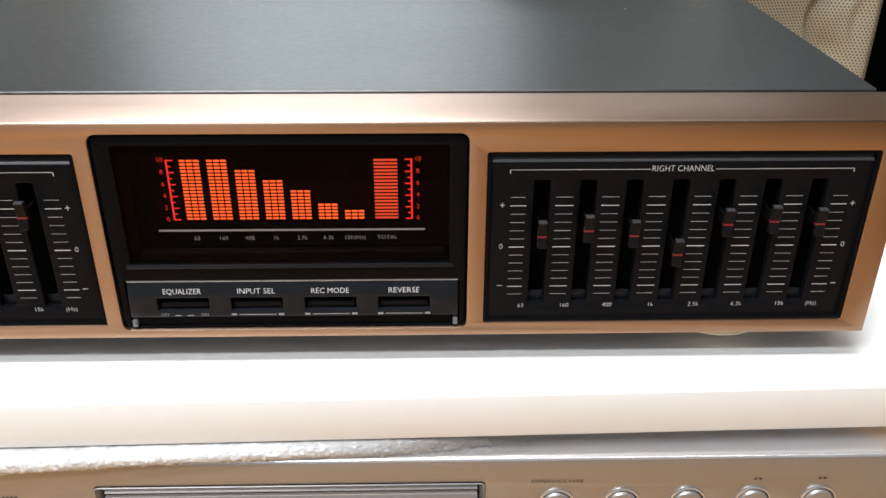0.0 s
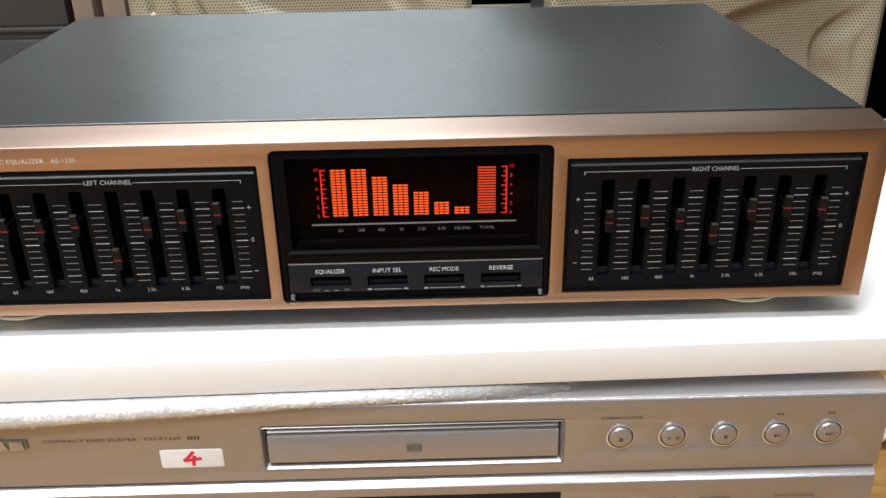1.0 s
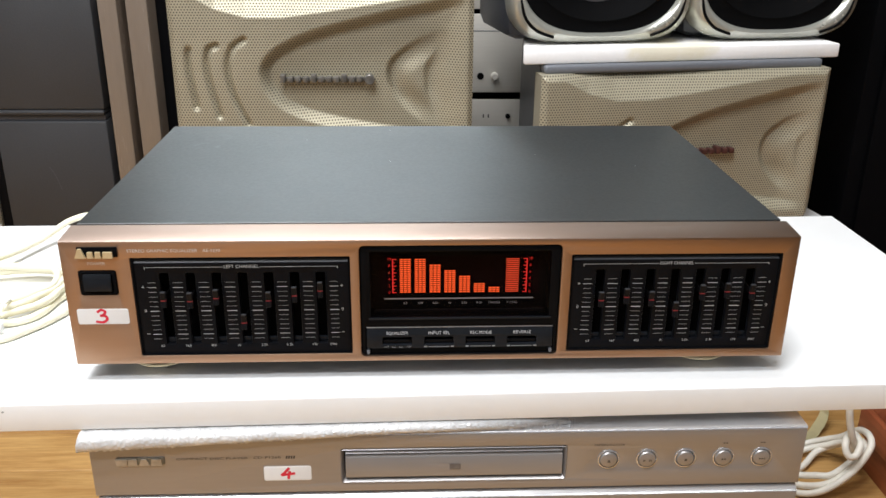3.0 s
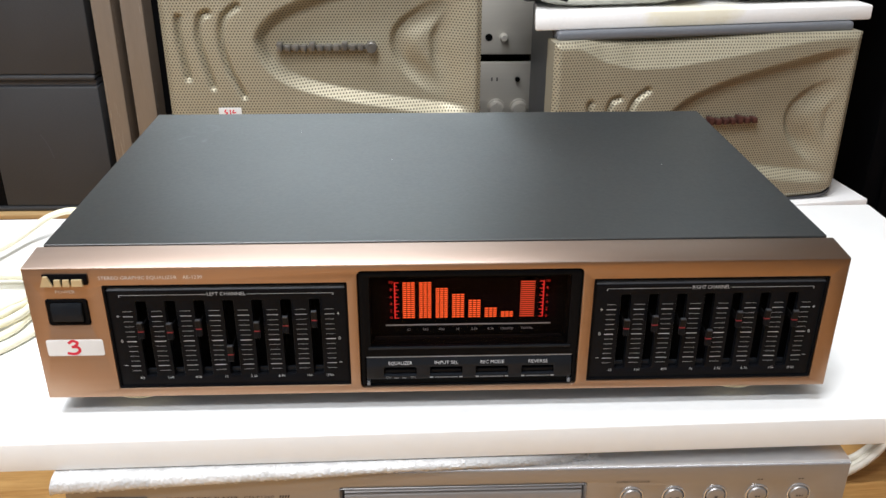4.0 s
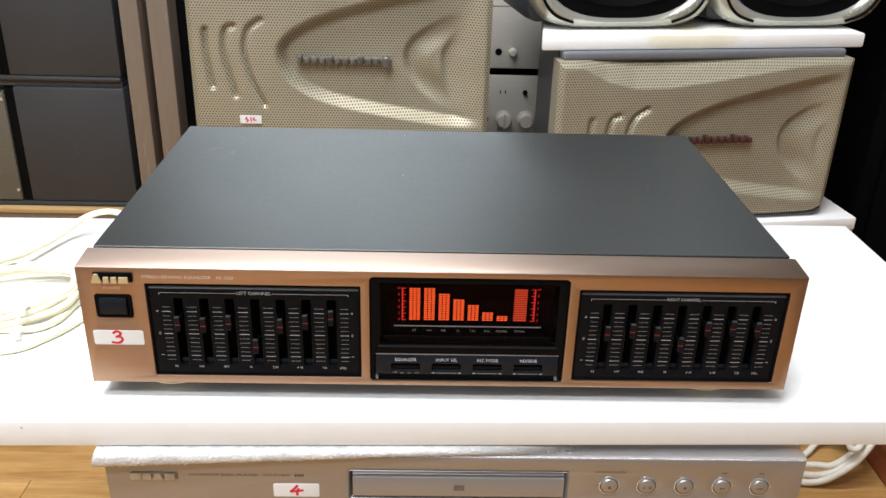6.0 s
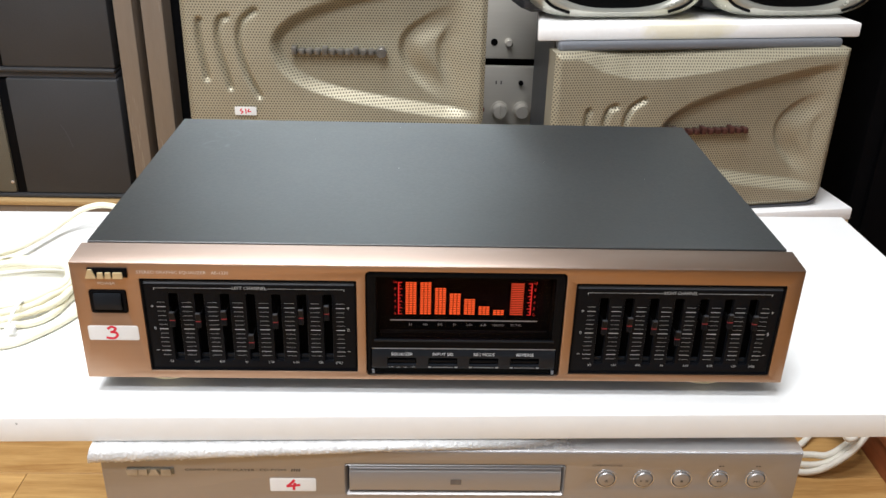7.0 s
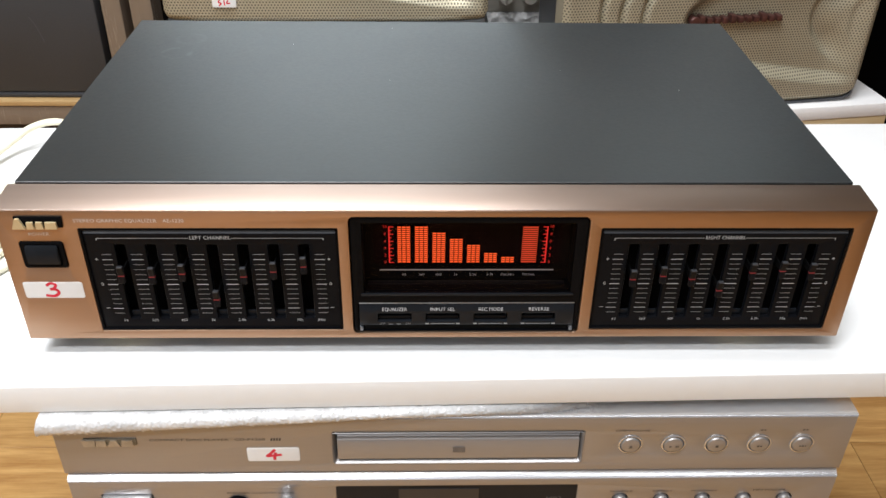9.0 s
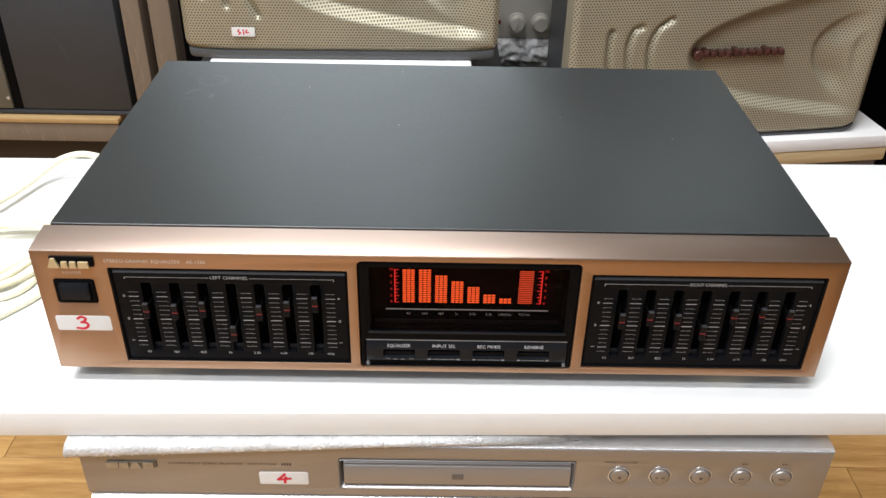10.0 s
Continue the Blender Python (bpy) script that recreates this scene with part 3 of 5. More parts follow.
def slider_panel(x0, title, levels):
    col0 = x0 + 0.0105
    step = 0.01508
    slots = [rect(col0 + step * (i + 0.5) - 0.0027, 0.0252, col0 + step * (i + 0.5) + 0.0027, 0.0715, 0.0008, 2) for i in range(7)]
    p = part("slider_panel", plate(rect(x0 + 0.0006, 0.0188, x0 + 0.1254, 0.0779, 0.0006), slots, 0.0012, 0.003, 0.0004), PANEL, eq, "black plastic slider panel with pale scales")
    part("panel_frame", plate(rect(x0 + 0.0001, 0.0183, x0 + 0.1259, 0.0816, 0.0008), [rect(x0 + 0.0014, 0.0197, x0 + 0.1246, 0.0803, 0.0006)], 0.0003, 0.003, 0.0003), BLACK, p, "thin glossy black frame")
    part("panel_edge", bar([(0.0012, 0.0779), (0.0016, 0.0786), (0.0034, 0.0806), (0.0045, 0.0806), (0.0045, 0.0779)], x0 + 0.0016, x0 + 0.1244), surface("dull_grey_bevel", (0.055, 0.058, 0.064), 0.3), p, "bevelled grey top edge")
    # added black sheet; the depth of the slots is shade in its colour
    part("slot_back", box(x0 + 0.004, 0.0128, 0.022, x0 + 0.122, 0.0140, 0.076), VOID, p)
    for i in range(7):
        c = col0 + step * (i + 0.5)
        part("slot_step", box(c - 0.0027, 0.0040, 0.0252, c + 0.0027, 0.0052, 0.0284, 0.0003), GLOSS, p)
    s, major = bmesh.new(), bmesh.new()
    y = 0.00105
    for i in range(8):
        c = col0 + step * i
        half = 0.0026 if i in (0, 7) else 0.0030
        for r in range(13):
            bold = 0.00013 if r == 6 else 0.00010 if r in (1, 11) else 0.00006
            long = half if r in (1, 6, 11) else half - 0.0002
            z = ROW0 + ROW * r
            flat(major if r in (1, 6, 11) else s, c - long, z - bold, c + long, z + bold, y)
    tagged(part("scale_print", s, TICK, p), "fine pale printed tick marks on the panel", kind="stuff")
    tagged(part("major_ticks", major, INK, p), "bolder pale printed tick marks on the panel", kind="stuff")
    t = bmesh.new()
    for i, text in enumerate(HZ):
        words(t, text, col0 + step * i + (0.0024 if i < 7 else -0.0015), 0.0243, y, 0.0016, None)
    for sx in (-1, 1):
        c = x0 + 0.063 + sx * 0.0577
        words(t, "+", c, 0.0626, y, 0.0026)
        words(t, "0", c, 0.0475, y, 0.0020)
        flat(t, c - 0.0009, 0.0323, c + 0.0009, 0.03252, y)
        a, b = sorted((x0 + 0.063 + sx * 0.0105, x0 + 0.063 + sx * 0.0555))
        flat(t, a, 0.07515, b, 0.07531, y)
        e = x0 + 0.063 + sx * 0.0555
        flat(t, e - 0.00013, 0.0740, e + 0.00013, 0.0753, y)
    words(t, title, x0 + 0.063, 0.0754, y, 0.0021, 0.0200)
    part("lettering", t, surface("grey_print", (0.62, 0.63, 0.64), 0.55, var=0.08), p, "pale printed words")
    for i, z in enumerate(levels):
        ob = new("slider_knob", knob_mesh)
        ob.parent, ob.matrix_basis = p, pose(col0 + step * (i + 0.5), 0, z)
    return p


slider_panel(LEFT, "LEFT CHANNEL", (0.0568, 0.0562, 0.0580, 0.0420, 0.0562, 0.0592, 0.0622))
slider_panel(RIGHT, "RIGHT CHANNEL", (0.0542, 0.0562, 0.0543, 0.0472, 0.0582, 0.0592, 0.0582))

# display unit: bezel with a recess, glass, glowing segments, and the button strip under it
ax, az, bx, bz = DISP
bezel = part("display_bezel", plate(rect(ax + 0.0006, az + 0.0006, bx - 0.0006, bz - 0.0006, 0.0024),
             [rect(-0.0385, 0.0418, 0.0680, 0.0838, 0.0008), rect(-0.0418, 0.0172, 0.0716, 0.0352, 0.0006)], 0.0010, 0.003, 0.0005), BLACK, eq, "glossy black display frame")
# recess walls and back in near-black, so its shade is painted
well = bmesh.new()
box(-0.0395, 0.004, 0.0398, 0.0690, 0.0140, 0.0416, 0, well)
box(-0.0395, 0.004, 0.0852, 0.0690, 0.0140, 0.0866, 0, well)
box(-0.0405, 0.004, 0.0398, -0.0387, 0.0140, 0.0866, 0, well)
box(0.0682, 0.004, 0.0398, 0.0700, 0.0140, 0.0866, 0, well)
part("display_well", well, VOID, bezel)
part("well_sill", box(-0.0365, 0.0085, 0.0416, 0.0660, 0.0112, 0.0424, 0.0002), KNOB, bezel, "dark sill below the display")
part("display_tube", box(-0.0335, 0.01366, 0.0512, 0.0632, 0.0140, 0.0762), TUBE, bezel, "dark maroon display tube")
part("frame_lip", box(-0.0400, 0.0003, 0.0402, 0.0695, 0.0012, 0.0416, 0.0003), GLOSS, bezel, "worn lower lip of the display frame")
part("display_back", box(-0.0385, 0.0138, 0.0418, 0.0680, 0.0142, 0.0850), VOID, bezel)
part("display_glass", box(-0.0387, 0.0012, 0.0416, 0.0682, 0.0022, 0.0852), PANE, bezel, "smoked glass over the display")
ROWS_LIT, PITCH, BASE = 18, 0.00125, 0.0521
BAR_X = [-0.0214 + 0.00899 * i for i in range(7)]
HEIGHTS = (18, 18, 15, 12, 9, 5, 3)


def level_bar(x, width, columns, lit, col):
    on, off = bmesh.new(), bmesh.new()
    cw = width / columns
    for r in range(ROWS_LIT):
        for c in range(columns):
            z = BASE + r * PITCH
            flat(on if r < lit else off, x + c * cw + 0.0002, z, x + (c + 1) * cw - 0.0002, z + PITCH * 0.60, 0.01365)
    part("level_bar", on, col, bezel, "lit orange display segments")
    if lit < ROWS_LIT:
        part("unlit_bar", off, UNLIT, bezel, "unlit dark red display segments")
    else:
        off.free()


for x, lit in zip(BAR_X, HEIGHTS):
    level_bar(x, 0.0069, 3, lit, GLOW_BAR)
level_bar(0.0428, 0.0083, 1, 18, GLOW_TOTAL)
top = BASE + PITCH * 17.7
for x, side in ((-0.0255, -1), (0.0556, 1)):
    sc = bmesh.new()
    flat(sc, x - 0.0003, BASE - 0.0002, x + 0.0003, top, 0.01360)
    for i in range(11):
        z = BASE + (top - BASE - 0.0003) * i / 10
        a, b = sorted((x, x - side * (0.0022 if i % 2 == 0 else 0.0013)))
        flat(sc, a, z - 0.00018, b, z + 0.00026, 0.01358)
        if i % 2 == 0:
            words(sc, str(i), x + side * 0.0021, z + 0.0002, 0.01356, 0.0017)
    part("scale", sc, GLOW_SCALE, bezel, "glowing red number scale")
pr = bmesh.new()
flat(pr, -0.0306, 0.0490, 0.0600, 0.0497, 0.01085)
part("print_line", pr, TICK, bezel, "silver printed line")
pr = bmesh.new()
for x, text in zip(BAR_X, ("63", "160", "400", "1k", "2.5k", "6.3k", "15k(Hz)")):
    words(pr, text, x + 0.0034, 0.0463, 0.01085, 0.0015, 0.0068 if "H" in text else None)
words(pr, "TOTAL", 0.0470, 0.0463, 0.01085, 0.0014, 0.0068)
part("lettering", pr, INK, bezel, "dim printed numbers")
# button strip
BTN = [(-0.0318, -0.0142), (-0.0066, 0.0110), (0.0186, 0.0362), (0.0438, 0.0614)]
door = part("button_strip", lean(plate(rect(-0.0414, 0.0212, 0.0712, 0.0348), [rect(a, 0.0236, b, 0.0287, 0.0006, 2) for a, b in BTN], 0.0002, 0.003, 0.0004)), GLOSS, eq, "dark glossy strip with four push buttons")
# pale edge: patchy wear, plus the edge's highlight put into the colour
part("strip_edge", box(-0.0414, 0.0014, 0.0344, 0.0712, 0.0040, 0.0351, 0.0003), EDGE_LIGHT, door, "worn upper edge with painted highlight")
# solid black block that paints the shade of a groove
part("strip_groove", box(-0.0390, 0.0016, 0.0176, 0.0688, 0.0050, 0.0212), VOID, door)
for x in (-0.0418, 0.0690):
    part("hinge_tab", box(x + 0.0004, 0.0001, 0.0172, x + 0.0022, 0.003, 0.0200, 0.0005), EDGE, door, "small grey hinge tab")
for a, b in BTN:
    part("push_button", box(a + 0.0006, 0.0018, 0.0241, b - 0.0006, 0.0060, 0.0262, 0.0004), KNOB, door, "black push button")
    # added black sheet, painted shade behind the button
    part("button_well", box(a - 0.001, 0.0042, 0.0230, b + 0.001, 0.0065, 0.0292), VOID, door)
t = bmesh.new()
for (a, b), text in zip(BTN, ("EQUALIZER", "INPUT SEL", "REC MODE", "REVERSE")):
    words(t, text, (a + b) / 2, 0.0311, 0.00005, 0.0019, 0.0128 if text != "REVERSE" else 0.0105)
part("lettering", lean(t), INK, door, "pale printed words")
t = bmesh.new()
words(t, "OFF", -0.0295, 0.0223, 0.00005, 0.0012)
words(t, "ON", -0.0160, 0.0223, 0.00005, 0.0012)
flat(t, -0.0262, 0.0219, -0.0240, 0.0222, 0.00005)
flat(t, -0.0220, 0.0219, -0.0198, 0.0222, 0.00005)
for a, b in BTN[1:]:
    flat(t, a - 0.0002, 0.0219, a + 0.0016, 0.0227, 0.00005)
    flat(t, b - 0.0016, 0.0219, b + 0.0002, 0.0227, 0.00005)
    flat(t, a + 0.0024, 0.0221, b - 0.0024, 0.0224, 0.00005)
part("small_print", t, INK_DIM, door, "dim small print")


def price_tag(name, x0, z0, x1, z1, y, strokes, label, w, tilt=0.0):
    """A small white paper label with red pen strokes, stuck on an upright face."""
    c = Vector(((x0 + x1) / 2, y, (z0 + z1) / 2))
    hw, hh = (x1 - x0) / 2, (z1 - z0) / 2
    root = solid(name, plate(rect(-hw, -hh, hw, hh, 0.0012, 3), [], -0.00022, 0.0002, 0.00005), LABEL, label, "label",
                 at=Matrix.Translation(c) @ Matrix.Rotation(radians(tilt), 4, "Y"))
    s = bmesh.new()
    for pts in strokes:
        stroke(s, [tuple(v.xy) for v in spline([(px, pz, 0) for px, pz in pts], 6)], w, -0.00027)
    part("pen_mark", s, PEN, root, "red marker stroke")
    return root


price_tag("price_tag", -0.2102, 0.0398, -0.1804, 0.0498, 0.0,
          [((-0.0030, 0.0030), (-0.0008, 0.0043), (0.0014, 0.0032), (0.0002, 0.0012), (-0.0014, 0.0006)),
           ((-0.0014, 0.0006), (0.0014, 0.0002), (0.0020, -0.0018), (-0.0004, -0.0036), (-0.0042, -0.0032))],
          "white paper label marked with a red 3 on the equalizer", 0.0015)

# ---------------------------------------------------------------- disc player under the board
CY = -0.021
cd = thing("disc_player", "silver compact disc player with champagne front", "disc player")
C0, C1, CT = -0.2080, 0.2295, -0.0249
BTN_X = (0.1068, 0.1308, 0.1548, 0.1788, 0.2028)
upper = part("upper_fascia", plate(rect(C0, -0.0668, C1, CT - 0.0015), [rect(-0.0580, -0.0602, 0.0808, -0.0362, 0.0012)] + [circle(x, -0.0466, 0.0066) for x in BTN_X], CY, 0.004, 0.0005),
             SILVER, cd, "brushed champagne-silver upper front")
top = [(CY, CT - 0.0016)]
for i in range(7):
    a = radians(90 * i / 6)
    top.append((CY + 0.0030 - 0.0030 * math.cos(a), CT - 0.0016 + 0.0016 * math.sin(a)))
# brighter silver than the front: the edge's highlight is in the colour
part("fascia_top", bar(top + [(CY + 0.022, CT), (CY + 0.022, CT - 0.0016)], C0, C1), SILVER_LIGHT, cd, "rounded top edge with its highlight painted brighter")
part("case", box(C0 + 0.003, CY + 0.022, -0.128, C1 - 0.003, 0.255, CT - 0.0004, 0.001), SILVER, cd, "silver sheet-metal case")
# added near-black filler, painted shade behind the front's openings
part("front_backing", box(C0 + 0.003, CY + 0.006, -0.124, C1 - 0.003, CY + 0.0215, CT - 0.004), VOID, cd)
# tray: a chamfered surround sloping into the front, and the door in it
ring = bmesh.new()
loops = [[ring.verts.new((x, y, z)) for x, z in pts] for pts, y in ((rect(-0.0580, -0.0602, 0.0808, -0.0362, 0.0014), CY - 0.0003), (rect(-0.0577, -0.0599, 0.0805, -0.0365, 0.0012), CY - 0.0006),
         (rect(-0.0562, -0.0582, 0.0790, -0.0380, 0.0007), CY + 0.0018), (rect(-0.0561, -0.0581, 0.0789, -0.0381, 0.0006), CY + 0.0060))]
for a, b in zip(loops, loops[1:]):
    for q in range(len(a)):
        ring.faces.new((a[q], a[(q + 1) % len(a)], b[(q + 1) % len(a)], b[q]))
bmesh.ops.recalc_face_normals(ring, faces=ring.faces[:])
fr = part("tray_frame", ring, SILVER, cd, "bright chamfered tray surround")
part("tray_door", bar([(CY + 0.0010, -0.0574), (CY - 0.0002, -0.0564), (CY + 0.0002, -0.0436), (CY + 0.0009, -0.0422), (CY + 0.0030, -0.0414), (CY + 0.0030, -0.0408), (CY + 0.0010, -0.0402), (CY + 0.0020, -0.0391), (CY + 0.006, -0.0389), (CY + 0.006, -0.0574)], -0.0552, 0.0782), SILVER, fr, "silver disc tray door")
lg = bmesh.new()
flat(lg, 0.0084, -0.0516, 0.0152, -0.0476, CY - 0.00045)
part("tray_emblem", lg, surface("brown_grey_print", (0.15, 0.135, 0.125), 0.5, 0.2, 0.25, 300), fr, "small brown-grey printed block")
for i, x in enumerate(BTN_X):
    ring = bmesh.new()
    lathe([(0.0067, -0.004), (0.0067, 0.0004), (0.0060, 0.0006), (0.0056, -0.0006), (0.0056, -0.004)], 32, ring, (x, CY, -0.0466), "y")
    r = part("button_ring", ring, SILVER_LIGHT, cd, "bright ring round a button")
    b = bmesh.new()
    lathe([(0.0054, -0.004), (0.0054, 0.0006), (0.0049, 0.0013), (0.0030, 0.0017), (0.0005, 0.0018)], 32, b, (x, CY, -0.0466), "y")
    part("push_button", b, SILVER, r, "round silver push button")
    s = bmesh.new()
    y = CY - 0.0020
    zc = -0.0468
    if i == 2:
        flat(s, x - 0.0008, zc - 0.0008, x + 0.0008, zc + 0.0008, y)
    elif i == 0:
        s.faces.new([s.verts.new(p) for p in ((x - 0.0010, y, zc - 0.0002), (x + 0.0010, y, zc - 0.0002), (x, y, zc + 0.0011))])
        flat(s, x - 0.0010, zc - 0.0010, x + 0.0010, zc - 0.0006, y)
    elif i == 1:
        s.faces.new([s.verts.new(p) for p in ((x - 0.0026, y, zc - 0.0008), (x - 0.0010, y, zc), (x - 0.0026, y, zc + 0.0008))])
        for q in (0.0010, 0.0020):
            flat(s, x + q, zc - 0.0008, x + q + 0.0005, zc + 0.0008, y)
    else:
        d = -1 if i == 3 else 1
        for q in (-0.0012, 0.0004):
            s.faces.new([s.verts.new(p) for p in ((x + q - d * 0.0007, y, zc - 0.0007), (x + q + d * 0.0007, y, zc), (x + q - d * 0.0007, y, zc + 0.0007))])
        flat(s, x + d * 0.0014, zc - 0.0007, x + d * 0.0014 + 0.0004, zc + 0.0007, y)
    part("symbol", s, INK_DARK, r, "dark printed symbol")
t = bmesh.new()
y = CY - 0.00015
for text, x, z, size, width in (("COMPACT DISC PLAYER", -0.1355, -0.0411, 0.0016, 0.0430), ("CD-P1260", -0.1025, -0.0410, 0.0016, 0.0165), ("OPEN/CLOSE", 0.1068, -0.0361, 0.0014, 0.0190)):
    words(t, text, x, z, y, size, width, bold=0.022 * size)
    part("lettering", t, INK_DARK, cd, "dark printed words")
    t = bmesh.new()
for x, d in ((0.1790, -1), (0.2030, 1)):
    for q in (-0.0010, 0.0008):
        t.faces.new([t.verts.new(p) for p in ((x + q - d * 0.0008, y, -0.0367), (x + q + d * 0.0008, y, -0.0361), (x + q - d * 0.0008, y, -0.0355))])
    part("arrow_print", t, INK_DARK, cd, "dark printed double arrow")
    t = bmesh.new()
for i in range(4):
    flat(t, -0.0914 + i * 0.0015, -0.0420, -0.0904 + i * 0.0015, -0.0400, y, 0.0004)
part("mark_print", t, INK_DARK, cd, "small dark printed blocks")
# dark block that paints the shadow behind the emblem
em = bmesh.new()
box(-0.1920, CY - 0.0006, -0.0442, -0.1637, CY, -0.0392, 0.0002, em)
ep = part("emblem_shadow", em, surface("emblem_shadow_paint", (0.17, 0.165, 0.14), 0.35, 0.4, 0.3, 60), cd, "dark painted shadow behind the emblem blocks")
em = bmesh.new()
for x, w, cut in ((-0.1924, 0.0062, -0.0006), (-0.1855, 0.0056, 0.0002), (-0.1793, 0.0068, 0.0018), (-0.1718, 0.0066, 0.0004)):
    trapezium(em, x, x + w, -0.0448, -0.0402, cut, CY - 0.0013, CY - 0.0005)
part("emblem", em, surface("worn_silver_emblem", (0.42, 0.38, 0.32), 0.35, 0.4, 0.3, 120), ep, "worn silver raised blocks")
# lower half
LY = CY - 0.0018
lower = part("lower_fascia", plate(rect(C0 + 0.001, -0.1265, C1 - 0.0005, -0.0718), [rect(-0.1905, -0.1010, -0.1615, -0.0822, 0.001), circle(-0.1135, -0.0905, 0.0062),
             rect(-0.0575, -0.1180, 0.0805, -0.0770, 0.001)] + [circle(x, -0.0895, 0.0046) for x in (0.106, 0.130, 0.154, 0.178, 0.202)], LY, 0.004, 0.0005), SILVER, cd, "champagne-silver lower front")
# the white highlight along the step comes from this brighter silver
part("fascia_step", bar([(LY, -0.0718), (LY + 0.0005, -0.0713), (LY + 0.0044, -0.0682), (LY + 0.008, -0.0678), (LY + 0.008, -0.0718)], C0 + 0.001, C1 - 0.0005), SILVER_LIGHT, cd, "bevelled step across the front with painted highlight")
part("power_button", box(-0.1898, LY - 0.0030, -0.1003, -0.1622, LY + 0.004, -0.0829, 0.0012), SILVER_LIGHT, cd, "wide silver power button")
j = bmesh.new()
lathe([(0.0062, -0.003), (0.0062, 0.0010), (0.0045, 0.0014), (0.0033, 0.0008), (0.0032, -0.003)], 28, j, (-0.1135, LY, -0.0905), "y")
part("headphone_jack", j, BLACK, cd, "black headphone socket")
j = bmesh.new()
lathe([(0.0055, -0.001), (0.0055, 0.0085), (0.0047, 0.0098), (0.0008, 0.0100)], 28, j, (-0.0858, LY, -0.0905), "y")
part("level_knob", j, SILVER_LIGHT, cd, "small chrome level knob")
part("display_window", box(-0.0575, LY + 0.0006, -0.1180, 0.0805, LY + 0.003, -0.0770), GLOSS, cd, "dark glossy display window")
part("display_screen", box(-0.022, LY + 0.0002, -0.1150, 0.0240, LY + 0.0006, -0.0800), surface("grey_display_film", (0.022, 0.023, 0.026), 0.35, var=0.1), cd, "dull grey display")
t = bmesh.new()
words(t, "MP3", 0.0675, -0.0890, LY + 0.0005, 0.0030, 0.0085)
part("lettering", t, surface("faint_grey_print", (0.10, 0.10, 0.105), 0.5), cd, "faint grey display word")
for x in (0.106, 0.130, 0.154, 0.178, 0.202):
    b = bmesh.new()
    lathe([(0.0037, -0.003), (0.0037, 0.0012), (0.0030, 0.0021), (0.0006, 0.0024)], 28, b, (x, LY, -0.0895), "y")
    part("push_button", b, SILVER, cd, "small round silver button")
t = bmesh.new()
y = LY - 0.00015
for text, x, wd, z in (("POWER", -0.1765, 0.0115, -0.0797), ("PHONES", -0.1130, 0.0125, -0.0818), ("LEVEL", -0.0855, 0.0095, -0.0818), ("SHUFFLE", 0.1060, 0.0130, -0.0828),
                       ("REPEAT", 0.1300, 0.0115, -0.0828), ("PROGRAM", 0.1540, 0.0145, -0.0828), ("MP3 FOLDER", 0.1920, 0.0190, -0.0825)):
    words(t, text, x, z, y, 0.0014, wd, bold=0.00003)
    part("lettering", t, INK_DARK, lower, "dark printed words")
    t = bmesh.new()
flat(t, -0.1055, -0.0820, -0.0915, -0.0817, y)
part("print_line", t, INK_DARK, lower, "thin dark printed line")
for x in (-0.16, 0.18):
    for yy in (0.03, 0.22):
        f = bmesh.new()
        lathe([(0.016, -0.138), (0.019, -0.137), (0.020, -0.128)], 28, f, (x, yy, 0))
        part("foot", f, BLACK, cd)
price_tag("price_tag", -0.1050, -0.0578, -0.0762, -0.0474, CY,
          [((0.0008, 0.0036), (-0.0018, 0.0006), (-0.0034, -0.0010), (0.0000, -0.0006), (0.0040, 0.0000)), ((0.0012, 0.0012), (0.0006, -0.0012), (0.0004, -0.0036))],
          "white paper label marked with a red 4 on the disc player", 0.0017)
solid("low_stand", box(-0.17, 0.03, FLOOR, 0.19, 0.25, -0.138, 0.002), WHITE_BOARD, "plain white stand under the disc player", "stand")

# bubble film between the player and the board, hanging out in front
def smooth_step(t):
    t = min(1.0, max(0.0, t))
    return t * t * (3 - 2 * t)


film = bmesh.new()
nx, ny = 640, 22
grid = []
for i in range(nx + 1):
    x = -0.2095 + 0.3125 * i / nx
    k = i / nx
    fall = max(0.0069, 0.0136 * max(0.0, 1 - k) ** 0.8 + 0.0004)
    out = 0.0085 * max(0.0, 1 - k) ** 0.4
    col = []
    for j in range(ny + 1):
        q = j / ny
        a = q * math.pi * 0.95
        yy = CY + 0.006 + 0.004 * smooth_step((k - 0.8) / 0.2) - (0.006 * (1 - k) + out * math.sin(a) ** 0.8)
        zz = -0.0186 - fall * (1 - math.cos(a)) / 1.99
        e = noise.fractal(Vector((x * 420, q * 9, 2.0)), 0.7, 2.0, 4) * 0.00065 + noise.noise(Vector((x * 40, 0, 7.0))) * 0.0007 * q
        col.append(film.verts.new((x - 0.004 * q * (1 - k) ** 8, yy - abs(e), zz - e * 0.6)))
    grid.append(col)
for a, b in zip(grid, grid[1:]):
    for j in range(ny):
        film.faces.new((a[j], b[j], b[j + 1], a[j + 1]))
wrap = thing("bubble_wrap", "crumpled clear bubble wrap sheet squeezed under the white board", "bubble wrap")
part("hanging_edge", film, FILM, wrap, smooth=60)
part("padding", box(-0.205, CY + 0.028, CT + 0.0002, 0.222, 0.250, -0.0178, 0.001), FILM, wrap)
tw = bmesh.new()
random.seed(4)
